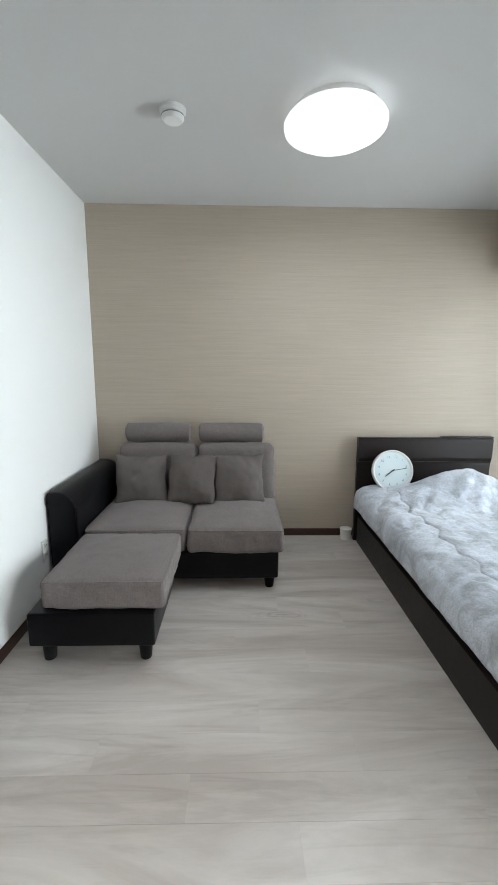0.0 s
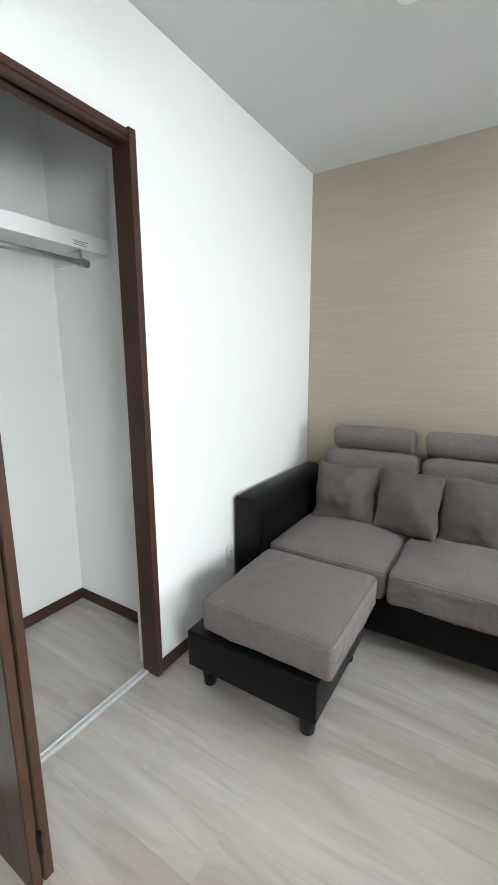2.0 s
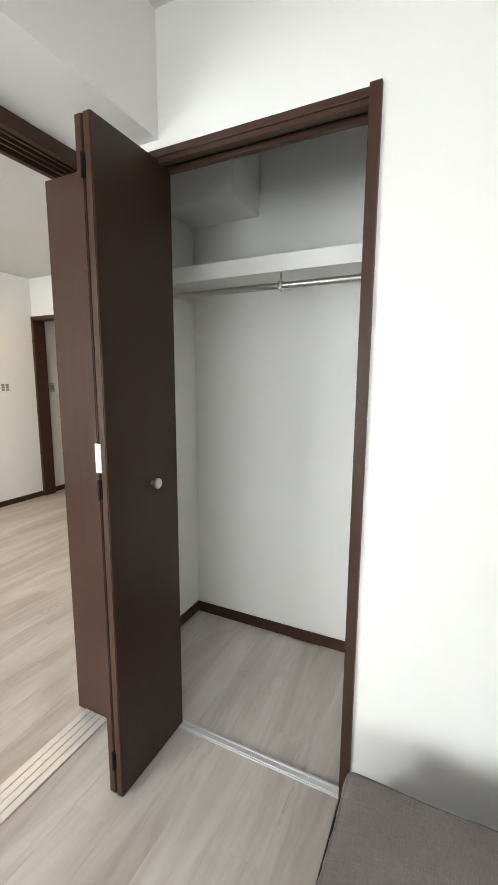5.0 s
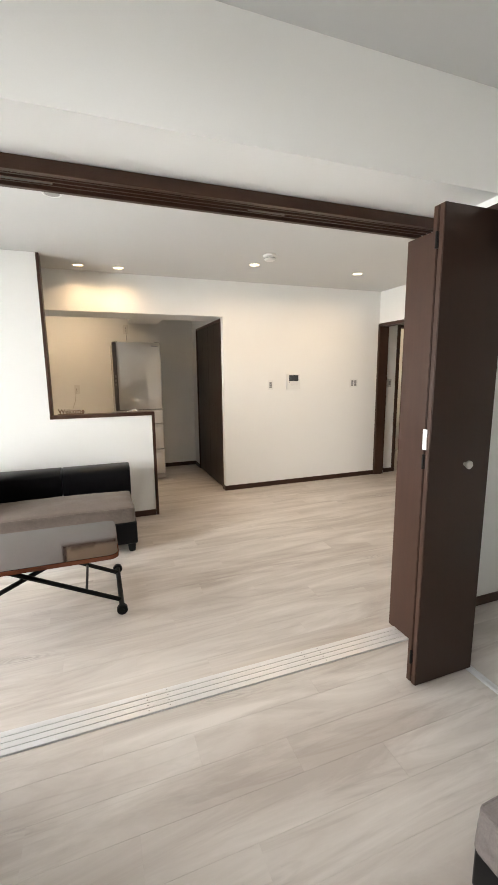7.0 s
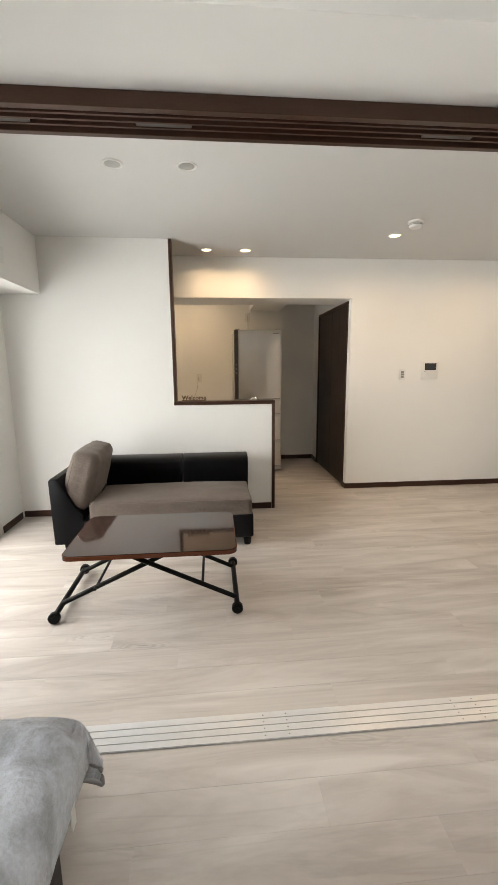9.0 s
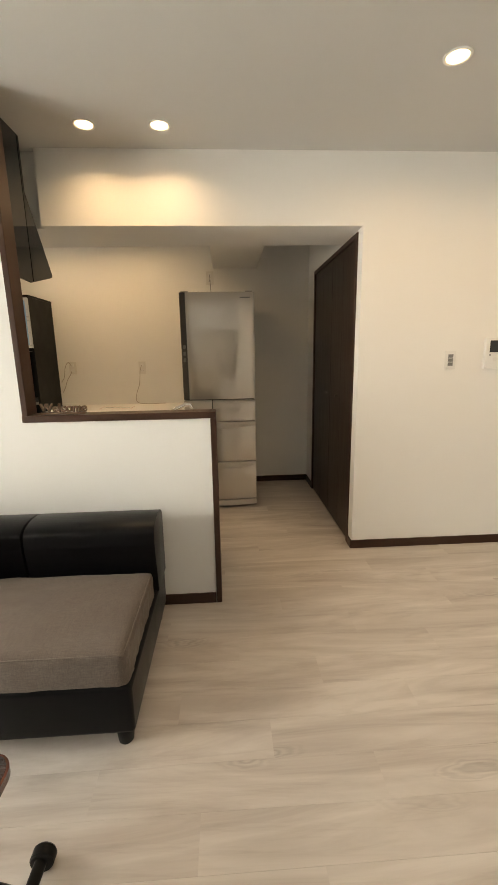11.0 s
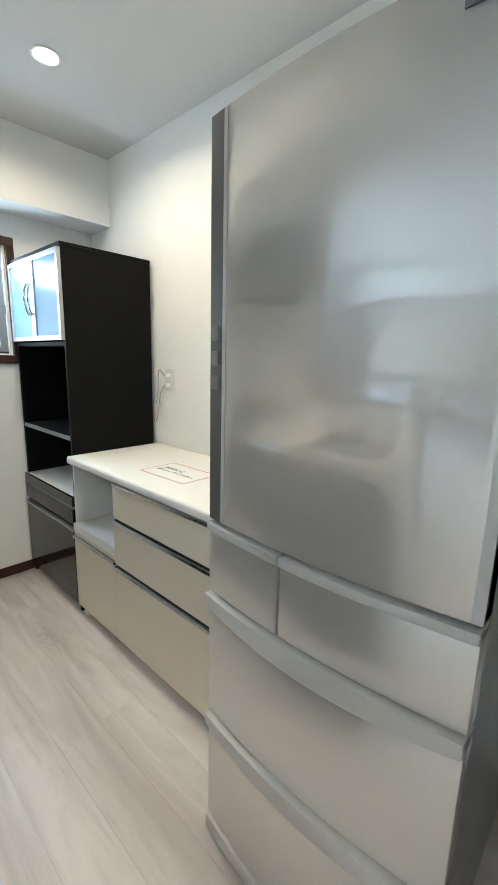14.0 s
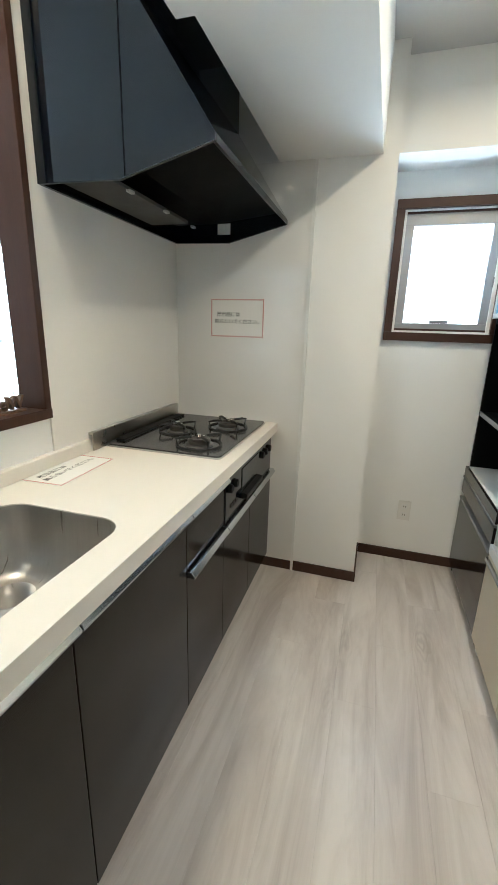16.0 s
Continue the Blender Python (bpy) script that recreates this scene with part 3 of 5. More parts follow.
structure("wall_living_east", join(box(2.25, 2.40, -1.913, -1.40, -0.006, H), box(2.25, 2.40, -1.40, 0.42, 1.96, H)),
          WHITE_PAPER, "white wallpapered outer wall with a balcony window")
structure("beam_kitchen", prism([(-0.983, -2.39), (0.86, -2.39), (0.86, -2.44), (1.79, -2.44), (1.79, -2.885), (-0.983, -2.825)], 2.045, H, "Z"), WHITE_PAPER, "white papered beam over the kitchen entrance", "beam")
structure("soffit_duct", box(-0.475, -0.06, -3.985, -2.838, 2.12, H), WHITE_PAPER, "white papered duct casing under the ceiling", "soffit")
structure("beam_kitchen_window", box(1.90, 2.13, -3.985, -2.95, 2.08, H), WHITE_PAPER, "white papered beam above the kitchen window", "beam")
structure("closet_bulkhead", box(-1.89, -1.62, 0.56, 0.95, 2.13, H), WHITE_PAPER, "white papered casing in the closet's top corner", "soffit")
# hall and washroom beyond the doorway
structure("wall_hall", join(box(-4.75, -4.65, -4.15, 0.46, -0.006, H), box(-4.65, -3.26, 0.34, 0.46, -0.006, H), box(-3.46, -3.30, -2.52, -2.42, -0.006, H), box(-4.65, -3.46, -2.52, -2.42, 2.03, H), box(-4.65, -4.22, -2.52, -2.42, -0.006, 2.03),
          box(-4.65, -1.60, -4.15, -4.05, -0.006, H), box(-3.46, -3.36, -4.05, -2.52, -0.006, H)), WHITE_PAPER, "white wallpapered hall and washroom walls")
structure("wall_kitchen_panel", join(box(1.782, 1.789, -2.60, -1.921, 0.0, H - 0.39), box(0.83, 1.782, -1.921, -1.914, 0.85, H)), KITCHEN_PANEL, "glossy white splash panels behind the stove", "wall panel")
structure("trim_panel_joint", box(1.776, 1.7885, -2.615, -2.601, 0.0, 2.04), WHITE_PLASTIC, "white joint strip at the edge of the splash panel", "trim")


def skirting(name, runs):
    bms = []
    for x0, x1, y0, y1 in runs:
        bms.append(box(x0, x1, y0, y1, -0.004, 0.058, 0.002, 1))
    structure(name, join(*bms), BROWN_X, "dark brown wooden skirting board", "baseboard")


T = 0.009
skirting("baseboard_bedroom", [(-1.10 + T, 2.25, 3.11 - T, 3.11), (-1.10, -1.10 + T, 1.637, 3.11), (-1.10, -1.10 + T, 0.694, 0.848)])
skirting("baseboard_closet", [(-1.89 + T, -1.22, 1.83 - T, 1.83), (-1.89, -1.89 + T, 0.57, 1.83), (-1.89 + T, -1.22, 0.57, 0.57 + T)])
skirting("baseboard_living", [(-3.13, -0.983 + T, -2.39, -2.39 + T), (-3.14, -3.14 + T, -1.56, 0.505), (-3.13, -1.105, 0.515 - T, 0.515),
                              (-0.066, 2.24, -1.835, -1.835 + T), (2.25 - T, 2.25, -1.80, -1.45), (-3.46, -3.28, -2.42, -2.42 + T)])
skirting("baseboard_kitchen", [(-0.983, -0.983 + T, -2.47, -2.39), (-0.983, -0.983 + T, -3.97, -3.705), (-0.983, 0.2, -3.985, -3.985 + T),
                               (2.13 - T, 2.13, -3.97, -2.96), (1.79 - T, 1.79, -2.95, -2.42), (1.781, 2.13, -2.95 - T, -2.95)])

# trims of the serving opening
structure("trim_counter_cap", join(box(-0.097, 0.832, -1.928, -1.823, 1.014, 1.047, 0.003), box(-0.097, -0.0685, -1.928, -1.823, 0.0, 1.014, 0.003),
          box(0.803, 0.8295, -1.928, -1.823, 1.046, H - 0.002, 0.003)), BROWN, "dark brown wooden casing round the serving opening", "trim")

# closet frame
structure("trim_closet_frame", join(box(-1.172, -1.085, 1.607, 1.637, 0.0, 2.060, 0.002), box(-1.172, -1.085, 0.852, 0.884, 0.0, 2.060, 0.002),
          box(-1.172, -1.090, 0.884, 1.607, 2.032, 2.054, 0.002), box(-1.168, -1.150, 0.884, 1.607, 2.014, 2.032), box(-1.118, -1.096, 0.884, 1.607, 2.018, 2.032)), BROWN, "dark brown wooden closet door frame", "door frame")
structure("closet_rail", join(box(-1.178, -1.142, 0.90, 1.607, -0.004, 0.006), box(-1.174, -1.168, 0.90, 1.607, 0.006, 0.010), box(-1.152, -1.146, 0.90, 1.607, 0.006, 0.010)),
          SILL_ALU, "thin aluminium floor track of the closet door", "track")

# sliding door surround
header = thing("sliding_door_header", (0.5, 0.64, 1.985), "dark brown header with four sliding door tracks", "door frame")
tagged(header, kind="structure")
part("front_board", box(-1.10, 2.25, 0.668, 0.692, 2.040, 2.083, 0.002), BROWN_X, header)
part("rear_board", box(-1.10, 2.25, 0.530, 0.552, 2.044, 2.083, 0.002), BROWN_X, header)
part("track_bed", box(-1.10, 2.25, 0.552, 0.668, 2.066, 2.083), TRACK_AND_SHADE_DARK, header)
for ty in (0.580, 0.609, 0.638):
    part("track_divider", box(-1.10, 2.25, ty - 0.004, ty + 0.004, 2.048, 2.066), BROWN_X, header)
for gx in (-0.35, 0.52, 0.98):
    part("guide_plate", box(gx, gx + 0.16, 0.586, 0.602, 2.050, 2.058), PLATE_DARK, header, "small dark guide plate")
structure("trim_sliding_jamb", box(-1.10, -1.045, 0.524, 0.692, 0.0, 2.030, 0.002),
          BROWN, "dark brown wooden jamb of the sliding doors", "door frame")
sill = thing("sliding_door_sill", (0.5, 0.625, 0.0), "silver aluminium floor sill with sliding door grooves", "track")
tagged(sill, kind="structure")
part("plate", box(-1.045, 2.25, 0.565, 0.685, -0.005, 0.003), SILL_ALU, sill)
for ya, yb in ((0.566, 0.5930), (0.5965, 0.6232), (0.6268, 0.6535), (0.6570, 0.684)):
    strip = part("strip", box(-1.045, 2.25, ya, yb, 0.003, 0.0062, 0.0006), SILL_ALU, sill)
    for gx in (-0.55, -0.46, 0.22, 0.31, 1.02, 1.11, 1.80):
        part("screw", lathe([(0.0, 0.0062), (0.0028, 0.0062), (0.0024, 0.0068), (0.0, 0.0069)], (gx, (ya + yb) / 2, 0), 8), GREY_PLASTIC, strip, "small dark screw")
part("groove_floor", box(-1.045, 2.25, 0.5665, 0.6835, 0.003, 0.0036), GREY_PLASTIC, sill, "dark groove")


def sliding_panel(x0, y0):
    t = thing("sliding_door", (x0 + 0.47, y0 + 0.014, 0.008), "dark brown wooden sliding door pushed open", "sliding door", "sliding doors")
    part("panel", box(x0 + 0.012, x0 + 0.95, y0, y0 + 0.028, 0.008, 2.034, 0.002), DOOR_BROWN, t)
    part("edge_strip", box(x0, x0 + 0.012, y0 - 0.001, y0 + 0.029, 0.008, 2.034, 0.003), BROWN, t, "slim brown edge strip")
    ring = lathe([(0.018, 0), (0.030, 0), (0.030, 0.004), (0.026, 0.006), (0.018, 0.004)], seg=28)
    for v in ring.verts:
        v.co.y += math.copysign(0.042, v.co.y) if abs(v.co.y) > 1e-4 else 0
    pull = part("pull", moved(ring, pose(x0 + 0.085, y0 + 0.028, 0.943, -90, 0, 0)), ALU, t, "oval satin metal finger pull", smooth=True)
    part("recess", box(x0 + 0.068, x0 + 0.102, y0 + 0.0285, y0 + 0.0305, 0.895, 0.991), GREY_PLASTIC, pull, "dark recess")
    return t


for i, (px, py) in enumerate(((1.275, 0.642), (1.29, 0.611), (1.305, 0.580))):
    sliding_panel(px, py)

# windows
win = structure("window_1", join(box(2.105, 2.145, -3.515, -2.968, 1.282, 1.325, 0.003), box(2.105, 2.145, -3.515, -2.968, 1.912, 1.955, 0.003),
                                 box(2.105, 2.145, -3.515, -3.475, 1.325, 1.912, 0.003), box(2.105, 2.145, -3.008, -2.968, 1.325, 1.912, 0.003),
                                 box(2.145, 2.22, -3.46, -3.02, 1.335, 1.345), box(2.145, 2.22, -3.46, -3.02, 1.895, 1.905)), BROWN_Y, "small frosted kitchen window with a dark brown frame", "window")
part("window_frame", join(box(2.150, 2.19, -3.475, -3.008, 1.326, 1.374, 0.003), box(2.150, 2.19, -3.475, -3.008, 1.842, 1.911, 0.003),
                          box(2.150, 2.19, -3.475, -3.422, 1.374, 1.842, 0.003), box(2.150, 2.19, -3.060, -3.008, 1.374, 1.842, 0.003)), SASH_GREY, win, "grey aluminium sash")
pane = part("pane", box(2.168, 2.173, -3.423, -3.059, 1.373, 1.843), DAY_GLOW, win, "frosted glass pane that glows in place of daylight")
pane.visible_shadow = False
part("latch", box(2.135, 2.150, -3.28, -3.19, 1.374, 1.388, 0.003), GREY_PLASTIC, win, "grey latch")
part("side_lock", box(2.138, 2.150, -3.463, -3.452, 1.55, 1.60, 0.003), GREY_PLASTIC, win, "grey side lock")


def balcony_window(name, y0, y1, z0, label):
    w = structure(name, join(box(2.27, 2.37, y0, y1, z0, z0 + 0.04), box(2.27, 2.37, y0, y1, 1.92, 1.96), box(2.27, 2.37, y0, y0 + 0.04, z0, 1.96), box(2.27, 2.37, y1 - 0.04, y1, z0, 1.96)), ALU, label, "window")
    mid = (y0 + y1) / 2
    for a, b, x in ((y0 + 0.04, mid + 0.03, 2.30), (mid - 0.03, y1 - 0.04, 2.335)):
        sash = part("sash", join(box(x, x + 0.03, a, a + 0.05, z0 + 0.04, 1.92), box(x, x + 0.03, b - 0.05, b, z0 + 0.04, 1.92), box(x, x + 0.03, a + 0.05, b - 0.05, z0 + 0.04, z0 + 0.11), box(x, x + 0.03, a + 0.05, b - 0.05, 1.86, 1.92)), ALU, w)
        p = part("pane", box(x + 0.012, x + 0.017, a + 0.045, b - 0.045, z0 + 0.105, 1.865), GLASS, sash, "clear glass pane")
        p.visible_shadow = False


balcony_window("window_2", -1.40, 0.42, 0.0, "wide aluminium balcony window of the living room")
balcony_window("window_3", 1.10, 2.90, 0.12, "wide aluminium window of the bedroom")
structure("balcony_floor", box(2.40, 3.6, -2.2, 3.4, -0.12, -0.02), END_PANEL, "pale concrete balcony floor", "balcony")
rail = thing("balcony_railing", (3.5, 0.6, -0.02), "pale grey metal balcony railing", "railing")
part("top_rail", box(3.47, 3.53, -2.2, 3.4, 1.08, 1.12), ALU, rail)
part("bottom_rail", box(3.48, 3.52, -2.2, 3.4, 0.04, 0.08), ALU, rail)
for k in range(29):
    part("baluster", box(3.49, 3.51, -2.19 + k * 0.19, -2.17 + k * 0.19, 0.08 if k % 7 else -0.02, 1.08), ALU, rail)
structure("backdrop", box(6.0, 6.05, -9, 10, -4, 7), SKY_GLOW, "hazy white daylight outside the windows", "backdrop")
structure("backdrop_kitchen", box(2.9, 2.95, -5.2, -2.3, 0.3, 3.2), SKY_GLOW, "hazy white daylight outside the kitchen window", "backdrop")

# hall doorway
structure("trim_hall_door", join(box(-3.27, -3.125, -2.392, -2.355, 0.0, 2.03, 0.002), box(-3.27, -3.125, -1.605, -1.568, 0.0, 2.03, 0.002), box(-3.27, -3.125, -2.392, -1.568, 1.995, 2.032, 0.002)), BROWN, "dark brown wooden frame of the hall doorway", "door frame")
structure("trim_washroom_door", join(box(-3.505, -3.462, -2.53, -2.405, 0.0, 2.03, 0.002), box(-4.22, -4.18, -2.53, -2.405, 0.0, 2.03, 0.002), box(-4.18, -3.505, -2.53, -2.405, 1.995, 2.03, 0.002)), BROWN, "dark brown wooden frame of the washroom doorway", "door frame")
van = thing("washbasin_unit", (-3.95, -3.85, 0.0), "white washbasin unit with a lit mirror", "washbasin")
part("cabinet", box(-4.35, -3.55, -4.05, -3.60, 0.0, 0.72, 0.004), SHELF_WHITE, van)
part("basin", box(-4.36, -3.54, -4.05, -3.56, 0.72, 0.84, 0.02), WHITE_PLASTIC, van)
part("mirror_cabinet", box(-4.35, -3.55, -4.05, -3.93, 0.95, 1.80, 0.004), CHROME, van, "mirrored cabinet")
part("light_tube", box(-4.20, -3.60, -3.93, -3.88, 1.62, 1.72, 0.01), WASH_GLOW, van, "lit tube lamp")

# ---- ceiling fixtures ----
cl = thing("ceiling_light", (0.40, 2.03, CEIL), "round white ceiling light, switched on", "ceiling light")
part("base", lathe([(0.05, 0), (0.186, 0), (0.190, -0.034), (0.05, -0.034)], (0.40, 2.03, CEIL), 48), WHITE_PLASTIC, cl, smooth=True)
part("shade", lathe([(0.16, -0.030), (0.214, -0.036), (0.227, -0.055), (0.222, -0.075), (0.18, -0.098), (0.12, -0.112), (0.0, -0.116)], (0.40, 2.03, CEIL), 64), LAMP_ACRYL, cl, "glowing white acrylic shade", smooth=True).visible_shadow = False


def detector(x, y, label):
    d = thing("smoke_detector", (x, y, CEIL), label, "smoke detector", "smoke detectors")
    part("base", lathe([(0.0, 0), (0.058, 0), (0.058, -0.012), (0.05, -0.016), (0.0, -0.016)], (x, y, CEIL), 32), WHITE_PLASTIC, d, smooth=True)
    part("head", lathe([(0.0, -0.016), (0.040, -0.016), (0.050, -0.026), (0.050, -0.036), (0.040, -0.048), (0.0, -0.052)], (x, y, CEIL), 32), WHITE_PLASTIC, d, smooth=True)
    part("vent_ring", lathe([(0.046, -0.0285), (0.0512, -0.0285), (0.0512, -0.0325), (0.046, -0.0325)], (x, y, CEIL), 32), GREY_PLASTIC, d, "grey vent slot", smooth=True)
    part("tab", box(x - 0.012, x + 0.012, y + 0.05, y + 0.068, CEIL - 0.014, CEIL, 0.002), WHITE_PLASTIC, d)


detector(-0.318, 2.04, "round white smoke detector on the bedroom ceiling")
detector(-1.095, -1.29, "round white smoke detector on the living room ceiling")


def downlight(x, y, lit):
    d = thing("downlight", (x, y, CEIL), "round white recessed downlight, " + ("glowing warm" if lit else "switched off"), "downlight", "recessed downlights")
    part("trim_ring", lathe([(0.040, -0.0005), (0.054, -0.0005), (0.053, -0.005), (0.048, -0.007), (0.042, -0.004)], (x, y, CEIL), 32), WHITE_PLASTIC, d, smooth=True)
    p = part("lens", lathe([(0.0, -0.001), (0.041, -0.001), (0.041, -0.004), (0.0, -0.006)], (x, y, CEIL), 28), SPOT_GLOW if lit else DARK_LENS, d, "glowing warm lens" if lit else "dark lens", smooth=True)
    p.visible_shadow = False


for sx, sy in SPOTS:
    downlight(sx, sy, True)
for sx, sy in DARK_SPOTS:
    downlight(sx, sy, False)

# ---- bedroom: sofa and ottoman ----


def padded(name, parent, material, label, *args, **more):
    """A cushion with a sewn welt along its upper edge."""
    line = []
    body = part(name, cushion(*args, seam=line, **more), material, parent, label, "all")
    part("piping", tube(line, 0.0034, 6), material, body, "sewn edge piping", "all")
    return body


def foot(x, y, z, parent):
    part("leg", lathe([(0.0, z), (0.034, z), (0.026, 0.004), (0.023, 0.0), (0.0, 0.0)], (x, y, 0), 20), BLACK, parent, smooth=True)


sofa = thing("sofa", (-0.43, 2.68, 0), "taupe cloth two-seat sofa with black leatherette base and one arm", "sofa")
part("base", box(-1.075, 0.215, 2.275, 3.05, 0.075, 0.25, 0.018, 3), LEATHER, sofa, "black leatherette base", True)
arm_line = [(-1.085, 0.075), (-1.085, 0.618), (-1.078, 0.634), (-1.062, 0.640), (-1.035, 0.638)]
arm_line += [(-1.035 + 0.115 * math.sin(radians(a)), 0.523 + 0.115 * math.cos(radians(a))) for a in range(10, 91, 10)]
arm_line += [(-0.922, 0.30), (-0.922, 0.075)]
part("armrest", prism(arm_line, 2.195, 3.06, "Y", 0.007), LEATHER, sofa, "rounded black leatherette armrest", True)
arm_seam = [(x * 0.93 - 0.0705, 2.192, z - 0.004) for x, z in arm_line[3:-1]]
part("armrest_seam", tube(arm_seam, 0.0045, 8), LEATHER, sofa, "raised seam round the arm front", "all")
padded("seat_cushion", sofa, SOFA_CLOTH, "taupe linen seat cushion", (-0.625, 2.62, 0.328), (0.585, 0.76, 0.145), 0.026, 0.034, 0.006, 1.0, 30, pleat=0.007)
padded("seat_cushion", sofa, SOFA_CLOTH, "taupe linen seat cushion", (-0.040, 2.60, 0.328), (0.565, 0.74, 0.145), 0.026, 0.034, 0.007, 2.0, 30, pleat=0.010)
for cx, w, s in ((-0.60, 0.55, 3.0), (-0.04, 0.545, 5.0)):
    part("back_cushion", cushion((cx, 2.93, 0.565), (w, 0.19, 0.42), 0.045, 0.012, 0.008, s, 24, (-9, 0, 0)), SOFA_CLOTH, sofa, "taupe linen back cushion", "all")
for cx in (-0.605, -0.078):
    roll = lathe([(0.0, -0.236), (0.045, -0.236), (0.066, -0.222), (0.070, -0.19), (0.071, 0), (0.070, 0.19), (0.066, 0.222), (0.045, 0.236), (0.0, 0.236)], (0, 0, 0), 32, "X")
    for v in roll.verts:
        v.co += Vector((0, 0, 1)) * 0.004 * noise.noise(v.co * 14 + Vector((cx * 20, 0, 0)))
    part("headrest", moved(roll, pose(cx, 2.97, 0.855)), SOFA_CLOTH, sofa, "round taupe headrest bolster", True)
    part("headrest_strap", box(cx - 0.10, cx + 0.10, 2.985, 3.02, 0.70, 0.86, 0.008), SOFA_CLOTH, sofa)
for fx, fy in ((0.165, 2.33), (0.165, 2.99), (-1.02, 2.99), (-0.95, 2.33)):
    foot(fx, fy, 0.078, sofa)

otto = thing("ottoman", (-0.67, 1.95, 0), "taupe cloth ottoman with black leatherette base", "ottoman")
part("base", box(-0.945, -0.393, 1.640, 2.185, 0.10, 0.258, 0.010, 3), LEATHER, otto, "black leatherette base", True)
padded("cushion", otto, SOFA_CLOTH, "taupe linen cushion", (-0.622, 1.938, 0.3265), (0.545, 0.545, 0.137), 0.022, 0.034, 0.005, 7.0, 34, pleat=0.005)
for fx, fy in ((-0.885, 1.705), (-0.448, 1.705), (-0.885, 2.13), (-0.448, 2.13)):
    foot(fx, fy, 0.105, otto)


def throw_pillow(cx, cy, cz, w, h, tilt, turn, seed):
    p = cushion((0, 0, 0), (w * 1.03, h * 1.03, 0.030), 0.013, 0.066, 0.015, seed, 26, (0, 0, 0), 0.15)
    moved(p, pose(cx, cy, cz, 90 - tilt, 0, turn))
    solid("throw_pillow", p, PILLOW_CLOTH, "square taupe throw pillow leaning on the sofa back", "pillow", "", "all", "throw pillows")


throw_pillow(-0.69, 2.735, 0.570, 0.345, 0.325, 16, 3, 11.0)
throw_pillow(-0.345, 2.715, 0.570, 0.325, 0.325, 18, -8, 12.0)
throw_pillow(-0.02, 2.735, 0.570, 0.335, 0.325, 15, 4, 13.0)

# ---- bedroom: bed ----
bed = thing("bed", (1.39, 2.06, 0), "dark espresso single bed frame with a panel headboard", "bed")
hb = prism([(3.00, 0.0), (3.00, 0.62), (2.985, 0.66), (2.985, 0.80), (2.995, 0.815), (3.035, 0.815), (3.035, 0.0)], 0.868, 1.885, "X", 0.003)
part("headboard", hb, BED_BROWN, bed)
# The groove is a dark strip that stands for the shade in it.
part("headboard_groove_shade", box(0.866, 1.887, 2.992, 3.0, 0.628, 0.634), TRACK_AND_SHADE_DARK, bed, "dark strip drawn as shade in the groove")
part("headboard_ledge", box(1.50, 1.885, 2.99, 3.04, 0.815, 0.823, 0.002), BED_BROWN, bed)
for rx in (0.888, 1.855):
    part("side_rail", box(rx, rx + 0.03, 1.09, 2.985, 0.0, 0.205, 0.003), BED_BROWN, bed)
part("foot_rail", box(0.918, 1.855, 1.09, 1.12, 0.0, 0.205, 0.003), BED_BROWN, bed)
part("slat_base", box(0.918, 1.855, 1.12, 2.985, 0.175, 0.205), BED_BROWN, bed)
solid("mattress", cushion((1.387, 2.05, 0.3125), (0.985, 1.88, 0.213), 0.04, 0.0, 0.003, 3.0, 14), SHEET, "cream sheeted mattress in the bed frame", "mattress", "", "all")
solid("bed_pillow", cushion((1.52, 2.68, 0.475), (0.42, 0.26, 0.13), 0.06, 0.02, 0.006, 8.0, 14), SHEET, "pillow hidden under the grey fleece blanket", "pillow", "", "all")


def blanket():
    """A plush throw over mattress and pillow, hanging over the sides and foot."""
    bm = bmesh.new()
    nu, nv = 160, 250
    half, drop = 0.520, 0.130
    rows = []
    for j in range(nv + 1):
        row = []
        v = j / nv
        s = -0.19 + v * (1.94 + 0.19)
        y_row = 0.985 + max(s, 0.0)
        foot_drop = max(-s, 0.0)
        for i in range(nu + 1):
            u = (i / nu * 2 - 1) * (half + drop)
            over = max(abs(u) - half, 0.0)
            y = y_row
            x = 1.387 + math.copysign(min(abs(u), half), u)
            fade = min(1.0, max(0.0, (y - 1.06) / 0.5))
            z = 0.452 + 0.006 * noise.noise(Vector((x * 3, y * 3, 1.0)))
            ridge = math.exp(-((y - 2.68) / 0.20) ** 2) * math.exp(-((x - 1.52) / 0.34) ** 2)
            z += 0.185 * ridge
            z += 0.020 * noise.noise(Vector((x * 5, y * 4, 3.0))) * (0.35 + 0.65 * math.exp(-((y - 2.55) / 0.45) ** 2))
            crease = noise.noise(Vector((x * 2.6 + y * 3.2, x * 11 - y * 9, 6.0)))
            z += 0.030 * crease * math.exp(-((y - 2.5) / 0.26) ** 2)
            soft = 0.085
            edge = max(0.0, abs(u) - (half - soft)) / soft
            if over <= 0 and edge > 0:
                z -= 0.030 * edge ** 2.4
            fe = max(0.0, soft - max(s, 0.0)) / soft if s >= 0 else 1.0
            if s >= 0:
                z -= 0.030 * fe ** 2.4
            if over > 0:
                wob = noise.noise(Vector((0.0, y * 4.5, 2.0)))
                hem = 0.93 + 0.12 * noise.noise(Vector((5.0, y * 2.2, 0.0)))
                z = 0.422 - over * hem
                x += math.copysign(0.004 + 0.012 * min(1.0, over / 0.05) * (0.8 + wob) + 0.05 * over, u)
            if foot_drop > 0:
                wob = noise.noise(Vector((x * 4.5, 0.0, 9.0)))
